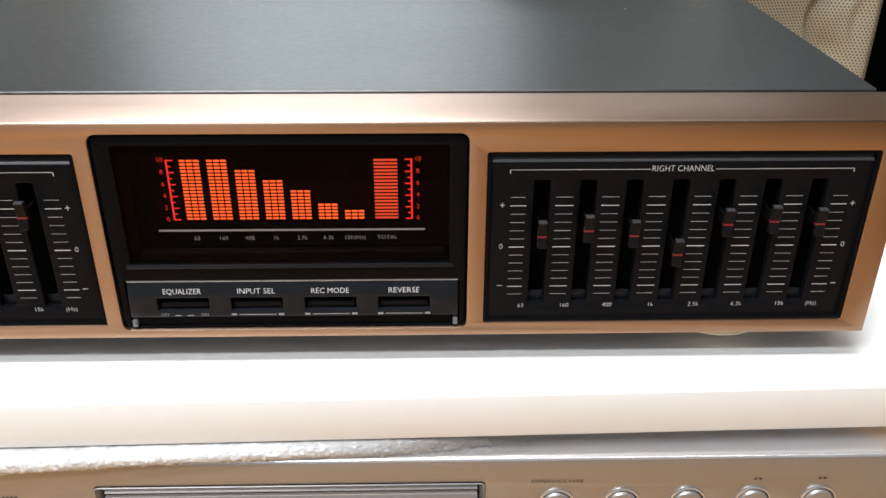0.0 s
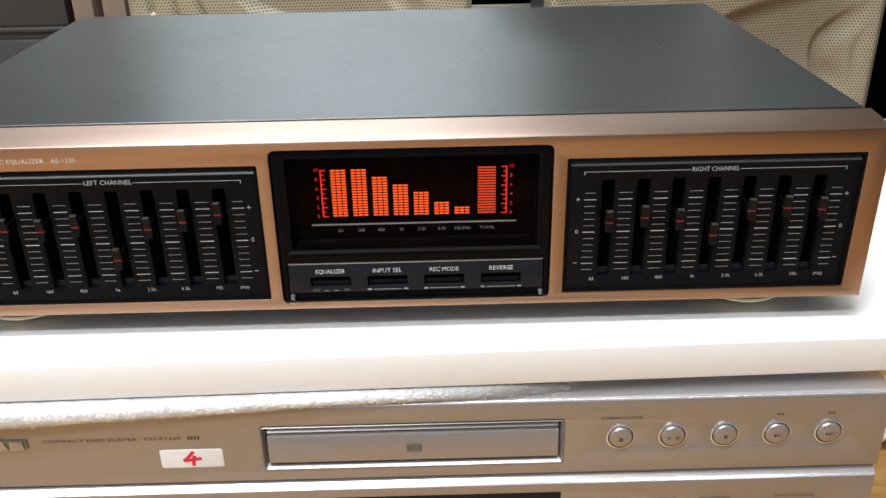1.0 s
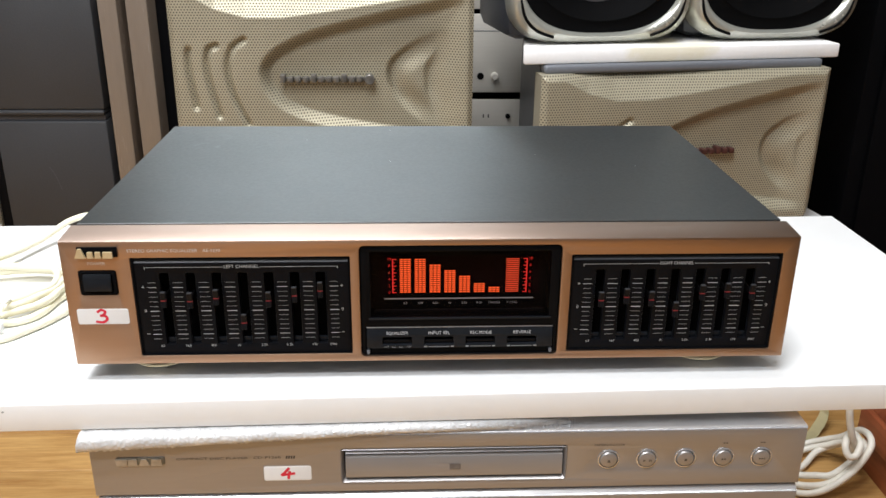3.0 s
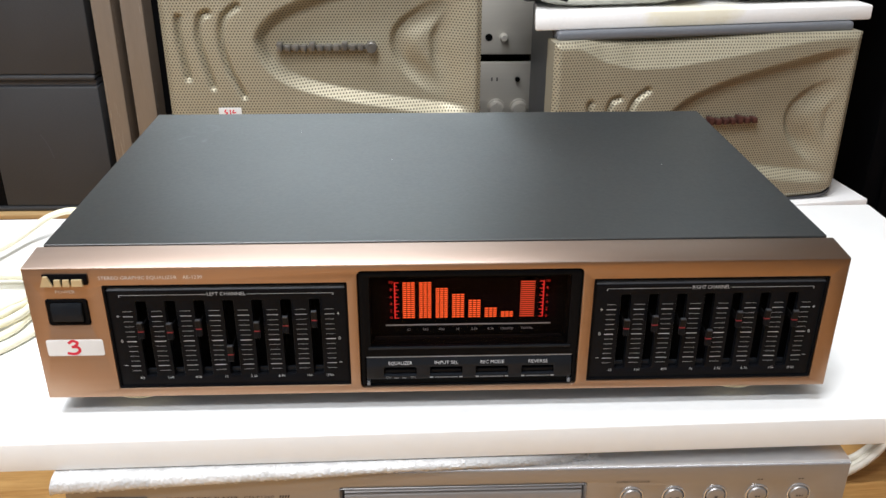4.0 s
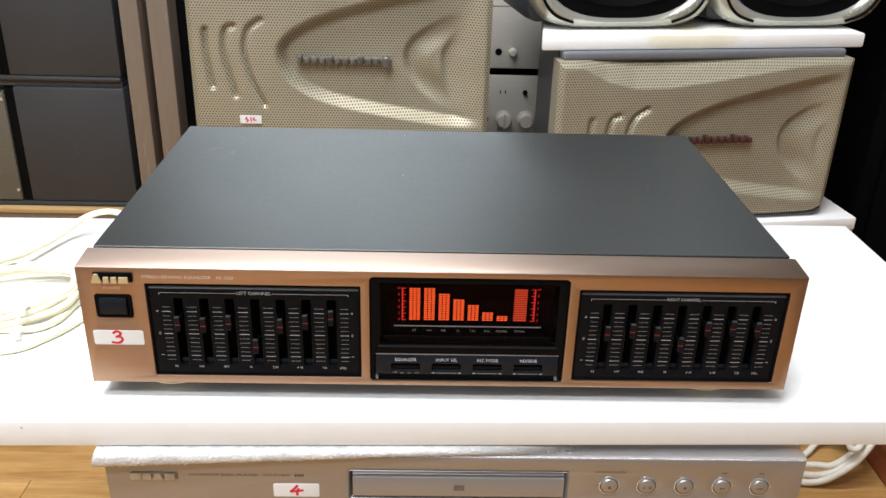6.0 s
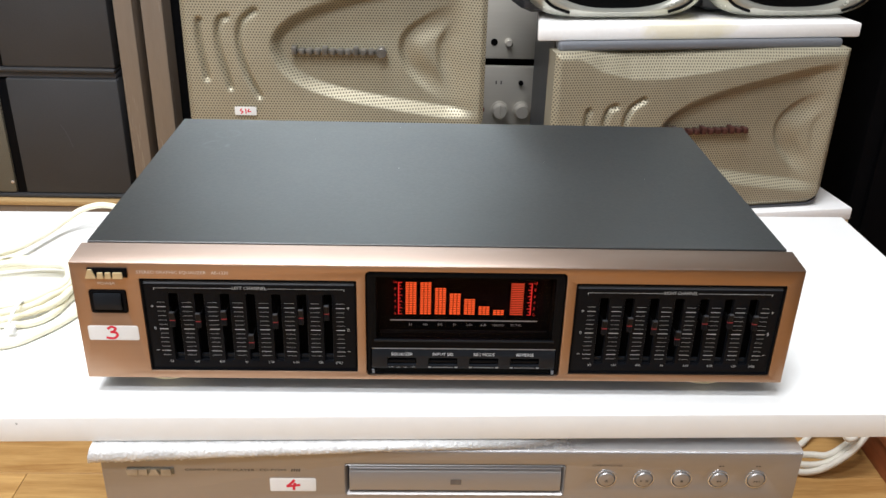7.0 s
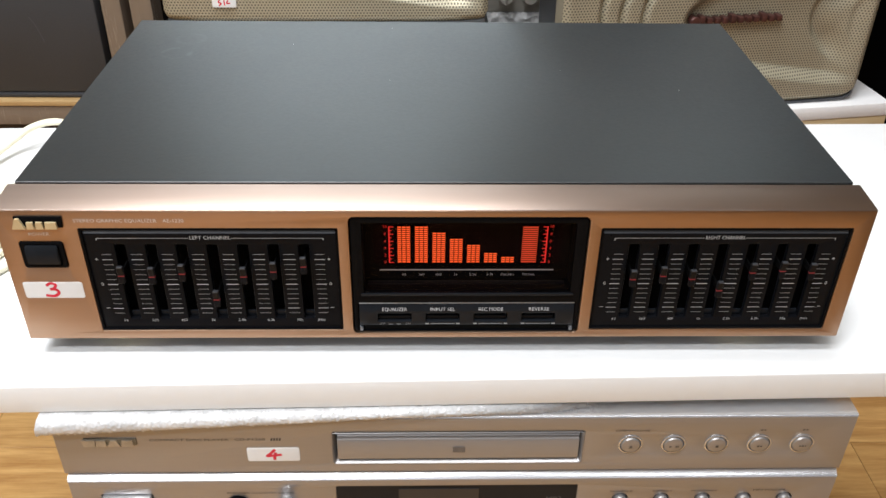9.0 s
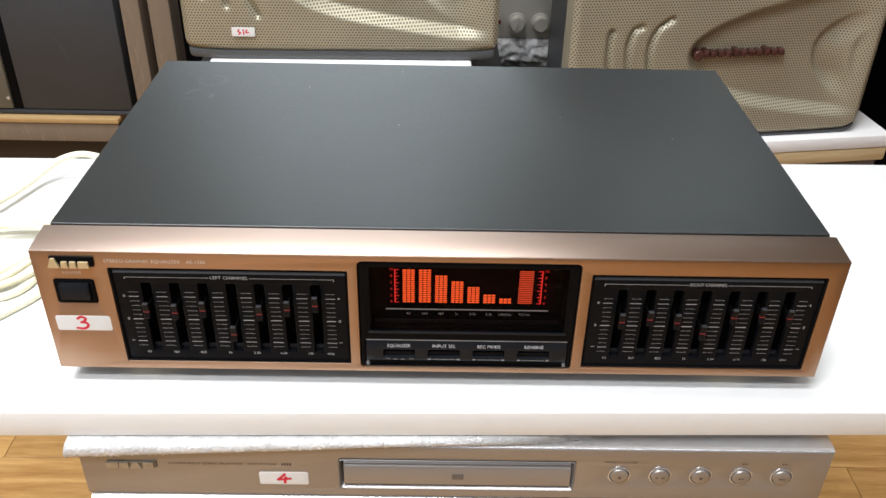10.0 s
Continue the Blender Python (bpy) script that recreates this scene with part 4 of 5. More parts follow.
for i in range(46):
    x = 0.080 + random.gauss(0, 0.007)
    y = CY + random.uniform(-0.0006, 0.010)
    pts = [(x + random.uniform(-0.002, 0.002), y + random.uniform(-0.001, 0.001), CT + 0.0003 + random.uniform(0, 0.0016)) for _ in range(3)]
    tw.faces.new([tw.verts.new(p) for p in pts])
part("torn_film", tw, FILM, wrap, "torn shiny bits of film")

# ---------------------------------------------------------------- cream cable coil on the board
coil = thing("cable_coil", "cream-white cable coiled and tied beside the equalizer", "cable")
LOOPS = (
    [(-0.258, 0.092), (-0.252, 0.118), (-0.258, 0.150), (-0.282, 0.176), (-0.321, 0.180), (-0.352, 0.168), (-0.378, 0.132), (-0.374, 0.084), (-0.340, 0.050), (-0.292, 0.050), (-0.272, 0.067)],
    [(-0.269, 0.116), (-0.262, 0.140), (-0.280, 0.168), (-0.318, 0.174), (-0.352, 0.158), (-0.381, 0.120), (-0.366, 0.092), (-0.335, 0.078), (-0.304, 0.077), (-0.284, 0.079), (-0.273, 0.092)],
    [(-0.269, 0.121), (-0.268, 0.146), (-0.296, 0.162), (-0.332, 0.156), (-0.370, 0.136), (-0.380, 0.106), (-0.356, 0.084), (-0.325, 0.075), (-0.303, 0.077), (-0.283, 0.087), (-0.272, 0.101)],
    [(-0.271, 0.124), (-0.276, 0.150), (-0.305, 0.156), (-0.332, 0.146), (-0.364, 0.130), (-0.372, 0.104), (-0.350, 0.086), (-0.325, 0.078), (-0.303, 0.079), (-0.286, 0.088), (-0.277, 0.108)],
    [(-0.273, 0.122), (-0.282, 0.148), (-0.300, 0.149), (-0.326, 0.148), (-0.360, 0.122), (-0.362, 0.100), (-0.340, 0.082), (-0.318, 0.077), (-0.303, 0.081), (-0.292, 0.089), (-0.282, 0.105)],
)
for i, loop in enumerate(LOOPS):
    z = (0.0028, 0.0030, 0.0072, 0.0105, 0.0135)[i]
    pts = [Vector((x, y, max(0.0028, z + (0.0012 * math.sin(q * 1.3 + i) if i > 1 else 0)))) for q, (x, y) in enumerate(loop)]
    ring = spline(pts[-2:] + pts + pts[:3], 7)[14:-14]
    part("cable_loop", tube(bmesh.new(), ring, 0.0027, 8, True), CABLE, coil, smooth=60)
part("cable_end", tube(bmesh.new(), spline([(-0.374, 0.120, 0.012), (-0.362, 0.145, 0.014), (-0.342, 0.169, 0.0115), (-0.333, 0.187, 0.009), (-0.323, 0.216, 0.008), (-0.315, 0.234, 0.011), (-0.304, 0.244, 0.017), (-0.288, 0.247, 0.021), (-0.270, 0.244, 0.020), (-0.250, 0.240, 0.014), (-0.232, 0.232, 0.006), (-0.224, 0.215, 0.0032)]), 0.0026, 8), CABLE, coil, smooth=60)
tie = bmesh.new()
tube(tie, [(-0.2925 + 0.003 * math.sin(q), 0.0800 + 0.0115 * math.cos(q), 0.0088 + 0.0090 * math.sin(q)) for q in [2 * math.pi * i / 24 for i in range(24)]], 0.0011, 6, True)
box(-0.2945, 0.0640, 0.0028, -0.2880, 0.0690, 0.0080, 0.0010, tie)
part("cable_tie", tie, LABEL, coil, "white cable tie", smooth=60)
mark = bmesh.new()
for q in range(7):
    k = 0.10 + 0.045 * q
    box(-0.2990 + 0.026 * k, 0.0835 + 0.026 * k, 0.01618, -0.2990 + 0.026 * k + 0.0006, 0.0835 + 0.026 * k + 0.0009, 0.01635, 0, mark)
part("cable_print", mark, INK_DIM, coil, "tiny grey printed marks", smooth=60)


# ---------------------------------------------------------------- speakers behind
def smooth01(t):
    t = np.clip(t, 0, 1)
    return t * t * (3 - 2 * t)


def away(u, v, ctrl):
    """Distance of each point of a grid from a smooth line."""
    line = np.array([tuple(p.xy) for p in spline([(a, b, 0) for a, b in ctrl], 10)])
    best = np.full(u.shape, 9.0)
    for a, b in zip(line, line[1:]):
        d = b - a
        k = np.clip(((u - a[0]) * d[0] + (v - a[1]) * d[1]) / max(d @ d, 1e-12), 0, 1)
        best = np.minimum(best, np.hypot(u - a[0] - k * d[0], v - a[1] - k * d[1]))
    return best


def within(u, v, ctrl):
    """Which points of a grid lie to the right of a line drawn from top to bottom."""
    line = np.array(sorted([tuple(p.xy) for p in spline([(a, b, 0) for a, b in ctrl], 10)], key=lambda p: p[1]))
    return u > np.interp(v, line[:, 1], line[:, 0], left=9, right=9)


SWOOSH = [(0.400, 0.002), (0.330, 0.015), (0.265, 0.029), (0.185, 0.050), (0.135, 0.073), (0.112, 0.102), (0.120, 0.138), (0.153, 0.166), (0.215, 0.186), (0.330, 0.206), (0.400, 0.213)]
ARC_1 = [(0.365, 0.047), (0.3305, 0.066), (0.3045, 0.085), (0.2937, 0.107), (0.2984, 0.135), (0.3186, 0.162), (0.350, 0.188)]
ARC_2 = [(0.374, 0.061), (0.354, 0.085), (0.344, 0.107), (0.347, 0.143), (0.3615, 0.178)]
FINS = ([(0.0345, 0.077), (0.0330, 0.085), (0.0335, 0.110), (0.0387, 0.154)], [(0.0706, 0.0717), (0.0600, 0.079), (0.0571, 0.110), (0.0687, 0.166)],
        [(0.107, 0.0635), (0.0900, 0.077), (0.0838, 0.1045), (0.0906, 0.143), (0.1064, 0.178)])


BOW = 0.0040


def lifted(s, r):
    """How far the rounded lower corners lift the edge at a distance s from the side."""
    q = np.clip(r - s, 0, r)
    return r - np.sqrt(r ** 2 - q ** 2)


def grille_mesh(width, height, sweep, arcs, fins, drop, corner):
    """A pressed perforated front: a crest along the top, one wide sunken sweep, two arcs, three short fins."""
    nu, nv = 190, 110
    u, v = np.meshgrid(np.linspace(0, 0.40, nu), np.linspace(0, 0.225, nv))
    us = u - sweep
    crest = np.interp(u, [0.0, 0.026, 0.061, 0.101, 0.147, 0.207, 0.323, 0.40], [0.0, 0.005, 0.025, 0.036, 0.036, 0.028, 0.010, 0.002])
    depth = 0.66 * np.maximum(0, crest - v) * smooth01((crest - v) / 0.004)
    vs = v - drop * smooth01((0.130 - v) / 0.07)
    d = away(us, vs, SWOOSH)
    inside = within(us, vs, SWOOSH)
    depth += np.where(inside, 0.0140 * smooth01(d / 0.017), 0)
    for arc, deep in ((ARC_1, 0.0078), (ARC_2, 0.0055)):
        fade = smooth01((v - arc[0][1]) / 0.05) * smooth01((arc[-1][1] - v) / 0.05)
        off = away(u - arcs, v, arc)
        depth += np.where(within(u - arcs, v, arc), deep * smooth01(off / 0.009) * (1 - smooth01((off - 0.009) / 0.030)), 0) * fade
    for fin in FINS:
        depth += 0.0062 * np.exp(-(away(u - fins, v, fin) / 0.0033) ** 2)
    edge = np.minimum(np.minimum(u, 0.40 - u), np.minimum(v, 0.225 - v))
    depth = np.minimum(depth, 0.031)
    depth *= smooth01((0.40 - u) / 0.055) * smooth01(u / 0.012) * smooth01((0.225 - v) / 0.012)
    depth += 0.006 * (1 - smooth01(edge / 0.010)) ** 2
    X, Z = u / 0.40 * width, (1 - v / 0.225) * height + (BOW * np.abs(u / 0.20 - 1) ** 8 + lifted(np.minimum(u, 0.40 - u), corner)) * (v / 0.225) ** 6
    verts = np.stack([X, depth, Z], -1).reshape(-1, 3).tolist()
    faces = [(j * nu + i, (j + 1) * nu + i, (j + 1) * nu + i + 1, j * nu + i + 1) for j in range(nv - 1) for i in range(nu - 1)]
    rim = [(0, i) for i in range(nu)] + [(j, nu - 1) for j in range(1, nv)] + [(nv - 1, i) for i in range(nu - 2, -1, -1)] + [(j, 0) for j in range(nv - 2, 0, -1)]
    base = len(verts)
    for j, i in rim:
        x, _, z = verts[j * nu + i]
        verts.append([x, 0.034, z])
    k = len(rim)
    for q in range(k):
        a, b = rim[q], rim[(q + 1) % k]
        faces.append((a[0] * nu + a[1], b[0] * nu + b[1], base + (q + 1) % k, base + q))
    me = bpy.data.meshes.new("grille")
    me.from_pydata(verts, [], faces)
    me.polygons.foreach_set("material_index", [0] * (len(faces) - k) + [1] * k)
    return me


BEIGE = surface("beige_paint", (0.32, 0.29, 0.215), 0.45, var=0.06)


def horn_speaker(at, width, height, press, flip, badge, label, skin, rim=0.0115):
    """A wide karaoke speaker: pressed beige grille in a tapering dark cabinet, and a badge."""
    sp = thing("speaker", label, "speaker", at, "beige karaoke speakers")
    lip = 0.011
    part("grille", grille_mesh(width, height, *press), [GRILLE, BEIGE], sp, "pressed beige perforated metal grille", pose(0, 0, rim), 50)
    b = bmesh.new()
    z0, z1 = 0.004, rim + height + lip
    f = [(0.006, 0.030), (width - 0.006, 0.030), (width - 0.006 - 0.036, 0.25), (0.006 + 0.036, 0.25)]
    lo = [b.verts.new((x, y, z0)) for x, y in f]
    hi = [b.verts.new((x, y, z1)) for x, y in f]
    for i in range(4):
        b.faces.new((lo[i], lo[(i + 1) % 4], hi[(i + 1) % 4], hi[i]))
    b.faces.new(lo[::-1])
    b.faces.new(hi)
    bmesh.ops.recalc_face_normals(b, faces=b.faces[:])
    bmesh.ops.bevel(b, geom=b.edges[:], offset=0.006, segments=3, affect="EDGES")
    part("cabinet", b, skin, sp, "dark moulded cabinet")
    part("top_lip", box(0.007, 0.015, rim + height - 0.001, width - 0.007, 0.036, z1 + 0.0003, 0.0045, None, 4), LIP, sp, "rounded grey-blue top lip")
    low = box(0.003, 0.003, 0.0, width - 0.003, 0.034, rim, 0.0035)
    for x in [width * i / 24 for i in range(1, 24)] + [e for i in range(1, 8) for e in (0.003 + 0.0022 * i, width - 0.003 - 0.0022 * i)]:
        bmesh.ops.bisect_plane(low, geom=low.verts[:] + low.edges[:] + low.faces[:], plane_co=(x, 0, 0), plane_no=(1, 0, 0))
    for v in low.verts:
        v.co.z += (BOW * abs(2 * v.co.x / width - 1) ** 8 + float(lifted(min(v.co.x, width - v.co.x), press[-1]))) * (1.0 if v.co.z > rim / 2 else 0.8)
    part("bottom_lip", low, skin, sp, "dark rounded bottom edge")
    x0, x1, z = badge
    z += rim
    g = bmesh.new()
    h, n = 0.0098, 11
    lx0, lx1 = (x0 + 0.011, x1) if not flip else (x0, x1 - 0.011)
    for i in range(n):
        a = lx0 + (lx1 - lx0) * i / n
        tall = h * (0.72 if i % 4 else 1.0)
        box(a, 0.0015, z - h * 0.36, a + (lx1 - lx0) / n * 0.66, 0.0165, z - h * 0.36 + tall, 0.0008, g)
    box(lx0, 0.0090, z - h * 0.34, lx1, 0.0165, z + h * 0.22, 0.0005, g)
    c = x0 + 0.0045 if not flip else x1 - 0.0045
    lathe([(0.0066, -0.0165), (0.0066, -0.0014), (0.0054, -0.0004), (0.0010, -0.0004)], 24, g, (c, 0, z), "y")
    return sp, g


MOULDED = surface("dark_grey_moulding", (0.085, 0.09, 0.093), 0.42, var=0.12, fine=320, bump=0.15)
BADGE_RED = surface("red_brown_badge", (0.085, 0.033, 0.027), 0.35, 0.3, 0.3, 80)
BADGE_GREY = surface("grey_metal_badge", (0.18, 0.168, 0.15), 0.3, 0.5, 0.3, 80)
sp, g = horn_speaker(pose(-0.3120, 0.655, -0.0557, 0, 0, 1.5), 0.3840, 0.2135, (0.0, -0.012, -0.011, 0.0, 0.010), True, (0.135, 0.254, 0.1020), "beige karaoke speaker with an upside-down grey badge on a dark stand", MOULDED, 0.0117)
part("badge", g, BADGE_GREY, sp, "raised grey metal badge")
sp, g = horn_speaker(pose(0.1600, 0.6440, -0.1620, 0, 0, 8.5), 0.4130, 0.2240, (0.034, 0.022, 0.014, 0.004, 0.020), False, (0.163, 0.286, 0.1135), "beige karaoke speaker with a red badge on white foam", CABINET, 0.0040)
part("badge", g, BADGE_RED, sp, "raised red-brown badge")
price_tag("price_tag", -0.2530, -0.0243, -0.2250, -0.0128, 0.6540,
          [((-0.0050, 0.0030), (-0.0065, 0.0005), (-0.0035, -0.0010), (-0.0060, -0.0034)), ((0.0000, 0.0028), (0.0004, -0.0030)), ((0.0045, 0.0026), (0.0030, -0.0006), (0.0066, -0.0006))],
          "small white label with red pen marks on the speaker", 0.0016)

# white foam sheets
T2 = pose(0.1600, 0.6440, 0, 0, 0, 8.5)
sheet = box(-0.037, 0.021, 0.0775, 0.432, 0.27, 0.0975, 0.003)
for v in sheet.verts:
    if v.co.x < 0:
        v.co.x += 0.010 + 0.28 * v.co.y
    v.co.z += 0.0012 * math.sin(v.co.x * 9) * (1 if v.co.z > 0.088 else 0)


def stained_foam():
    m = surface("stained_white_foam", (0.93, 0.92, 0.905), 0.8, var=0.03, scale=25, fine=240, bump=0.15)
    t = m.node_tree
    p = t.nodes["Principled BSDF"]
    old = p.inputs["Base Color"].links[0].from_socket
    co = t.nodes.new("ShaderNodeTexCoord")
    n = node(t, "ShaderNodeTexNoise", Scale=28.0, Detail=4.0)
    link(t, co.outputs["Object"], n.inputs["Vector"])
    far = t.nodes.new("ShaderNodeVectorMath")
    far.operation = "DISTANCE"
    far.inputs[1].default_value = (0.185, 0.03, 0.096)
    link(t, co.outputs["Object"], far.inputs[0])
    d = node(t, "ShaderNodeMath")
    d.operation = "MULTIPLY_ADD"
    link(t, n.outputs["Fac"], d.inputs[0])
    d.inputs[1].default_value = -0.16
    link(t, far.outputs["Value"], d.inputs[2])
    r = node(t, "ShaderNodeMapRange", From_Min=-0.005, From_Max=-0.055, To_Min=0.0, To_Max=0.40)
    link(t, d.outputs[0], r.inputs["Value"])
    mix = t.nodes.new("ShaderNodeMix")
    mix.data_type = "RGBA"
    link(t, r.outputs[0], mix.inputs["Factor"])
    link(t, old, mix.inputs[6])
    mix.inputs[7].default_value = (0.66, 0.57, 0.22, 1)
    link(t, mix.outputs[2], p.inputs["Base Color"])
    return m


solid("foam_sheet", sheet, stained_foam(), "thick white foam sheet with yellow stains on the speaker", "foam sheet", at=T2)
solid("foam_sheet", box(-0.03, -0.012, -0.1815, 0.462, 0.26, -0.1622, 0.003), FOAM, "white foam sheet under the speaker", "foam sheet", at=T2)
solid("wood_plank", box(-0.05, -0.010, -0.2020, 0.462, 0.27, -0.1816, 0.003), PALE_PINE, "pale pine plank under the foam", "plank", at=T2)
solid("speaker_stand", box(-0.05, -0.004, FLOOR, 0.455, 0.27, -0.2022, 0.003), surface("grey_brown_board", (0.16, 0.14, 0.13), 0.5, var=0.12), "grey-brown cabinet carrying the speaker", "stand", at=T2)
solid("foam_sheet", box(-0.285, 0.649, -0.0812, 0.040, 0.92, -0.0559, 0.003), FOAM, "white foam sheet under the upside-down badge speaker", "foam sheet")
solid("speaker_stand", box(-0.315, 0.675, FLOOR, 0.082, 0.93, -0.0814, 0.004), BLACK_VINYL, "black cabinet carrying the speaker", "stand")


def oval(cx, cz, hx, hz, e, n=72):
    pts = []
    for i in range(n):
        a = 2 * math.pi * i / n
        c, s = math.cos(a), math.sin(a)
        pts.append((cx + hx * math.copysign(abs(c) ** (2 / e), c), cz + hz * math.copysign(abs(s) ** (2 / e), s)))
    return pts


def oval_speaker(x):
    """A silver rounded box with a wide black woofer opening and slits in the corners."""
    sp = thing("speaker", "silver speaker with a black oval woofer on white foam", "speaker", T2 @ pose(x, 0.048, 0.0985), "silver oval speakers")
    hx, hz = 0.1280, 0.098
    rings = ((oval(0, hz, hx, hz, 4.2), 0.030), (oval(0, hz, hx, hz, 4.2), 0.012), (oval(0, hz, hx - 0.005, hz - 0.0045, 4.0), 0.002), (oval(0, hz, hx - 0.013, hz - 0.010, 3.0), -0.003),
             (oval(0, hz, hx - 0.0155, hz - 0.0125, 2.7), 0.000), (oval(0, hz, hx - 0.018, hz - 0.0145, 2.6), 0.010))
    b = bmesh.new()
    rows = [[b.verts.new((px, y, pz)) for px, pz in pts] for pts, y in rings]
    for r0, r1 in zip(rows, rows[1:]):
        for i in range(72):
            b.faces.new((r0[i], r0[(i + 1) % 72], r1[(i + 1) % 72], r1[i]))
    bmesh.ops.recalc_face_normals(b, faces=b.faces[:])
    part("front_ring", b, TRIM, sp, "rounded pale silver front ring", smooth=60)
    cone = bmesh.new()
    pr = ((oval(0, hz, hx - 0.0165, hz - 0.0133, 2.6), 0.006), (oval(0, hz, hx - 0.030, hz - 0.026, 2.2), 0.009), (oval(0, hz, hx - 0.033, hz - 0.029, 2.1), 0.0065), (oval(0, hz, 0.052, 0.046, 2.0), 0.030), (oval(0, hz, 0.02, 0.018, 2.0), 0.036))
    rows = [[cone.verts.new((px, y, pz)) for px, pz in pts] for pts, y in pr]
    for r0, r1 in zip(rows, rows[1:]):
        for i in range(72):
            cone.faces.new((r0[i], r0[(i + 1) % 72], r1[(i + 1) % 72], r1[i]))
    cone.faces.new(rows[-1])
    bmesh.ops.recalc_face_normals(cone, faces=cone.faces[:])
    part("woofer_cone", cone, VOID, sp, "black woofer cone", smooth=60)
    for s in (-1, 1):
        sl = bmesh.new()
        a = [(s * 0.068, -0.0016, 0.0098), (s * 0.092, -0.0022, 0.0190), (s * 0.1075, -0.0018, 0.0360), (s * 0.1132, -0.001, 0.058)]
        line = spline(a, 8)
        # no opening: a near-black tube paints the slit's shade on the ring
        tube(sl, line, 0.0020, 6)
        part("corner_slit", sl, VOID, sp, "dark curved slit", smooth=60)
    body = box(-hx + 0.003, 0.0295, 0.0015, hx - 0.003, 0.20, 2 * hz - 0.003, 0.02)
    part("cabinet", body, CABINET, sp, "dark grey cabinet")


oval_speaker(0.0940)
oval_speaker(0.3455)

# ---------------------------------------------------------------- silver receivers in the gap
def receiver(z0, z1, kind):
    r = thing("receiver", "silver hi-fi receiver stacked behind the speakers", "receiver", pose(0, 1.0, 0), "stacked receivers")
    part("fascia", box(-0.215, 0.0, z0, 0.215, 0.010, z1, 0.0015), STEEL, r, "brushed silver front")
    part("case", box(-0.212, 0.010, z0 + 0.001, 0.212, 0.30, z1 - 0.002), BLACK, r, "black case")

    def turned(name, x, z, prof, m, label):
        b = bmesh.new()
        lathe(prof, 24, b, (x, 0, z), "y")
        part(name, b, m, r, label)

    if kind == "upper":
        turned("jack", 0.1105, 0.0005, [(0.0058, -0.001), (0.0058, 0.001), (0.004, 0.001), (0.0038, 0.0002)], VOID, "black socket")
        turned("knob", 0.1340, 0.0010, [(0.0065, 0), (0.006, 0.010), (0.0045, 0.012), (0.0005, 0.012)], STEEL, "small silver knob")
        part("groove", box(-0.2, -0.0004, 0.0745, 0.2, 0.001, 0.0758), EDGE, r)
    if kind == "lower":
        for x in (0.1250, 0.1630):
            turned("knob", x, -0.1150, [(0.0150, 0), (0.0150, 0.003), (0.0125, 0.004), (0.0118, 0.014), (0.0105, 0.016), (0.0005, 0.016)], STEEL, "round silver knob")
        part("knob_pointer", box(0.1233, -0.0175, -0.1275, 0.1267, -0.012, -0.1025, 0.001), STEEL, r, "raised knob pointer")
        part("jack", box(0.0930, -0.002, -0.1190, 0.0990, 0.001, -0.1120, 0.001), RED_LINE, r, "small dark red socket")
        t = bmesh.new()
        for x in (0.1160, 0.1245):
            flat(t, x, -0.0705, x + 0.0022, -0.0645, -0.0003)
        part("print", t, INK_DARK, r, "dark print")
        turned("small_button", 0.1590, -0.0675, [(0.0042, 0), (0.0040, 0.004), (0.0005, 0.004)], BLACK, "small black button")
    return r


receiver(-0.1420, -0.0400, "lower")
receiver(-0.0270, 0.1020, "upper")
receiver(0.1100, 0.2100, "top")
for z in (-0.0400, 0.1020):
    solid("receiver_spacer", box(-0.18, 1.02, z, 0.18, 1.28, z + (0.013 if z < 0 else 0.008), 0.001), BLACK, "dark feet plate between receivers", "spacer")
crumple = bmesh.new()
n = 120
pts = {}
for i in range(n + 1):
    for j in range(27):
        x, q = -0.02 + 0.22 * i / n, j / 26
        e = noise.noise(Vector((x * 90, q * 5, 0))) * 0.006 + noise.noise(Vector((x * 260, q * 13, 4))) * 0.0022 + noise.noise(Vector((x * 600, q * 30, 9))) * 0.0006
        pts[i, j] = crumple.verts.new((x, 1.0 - 0.012 * math.sin(q * math.pi) + e, -0.1905 + 0.0480 * q))
for i in range(n):
    for j in range(26):
        crumple.faces.new((pts[i, j], pts[i + 1, j], pts[i + 1, j + 1], pts[i, j + 1]))
roll = thing("bubble_wrap", "crumpled clear bubble wrap under the receivers", "bubble wrap")
part("crumpled_sheet", crumple, FULL_FILM, roll, smooth=50)
part("padding", box(-0.20, 1.02, -0.1910, 0.20, 1.28, -0.1422, 0.004), FULL_FILM, roll)
solid("receiver_stand", box(-0.24, 0.985, FLOOR, 0.24, 1.32, -0.1912, 0.003), BLACK_VINYL, "black cabinet under the receivers", "stand")

# ---------------------------------------------------------------- black speakers and posts
BS_GRILLE = perforated("olive_perforated_metal", (0.15, 0.135, 0.10), (0.03, 0.027, 0.02))


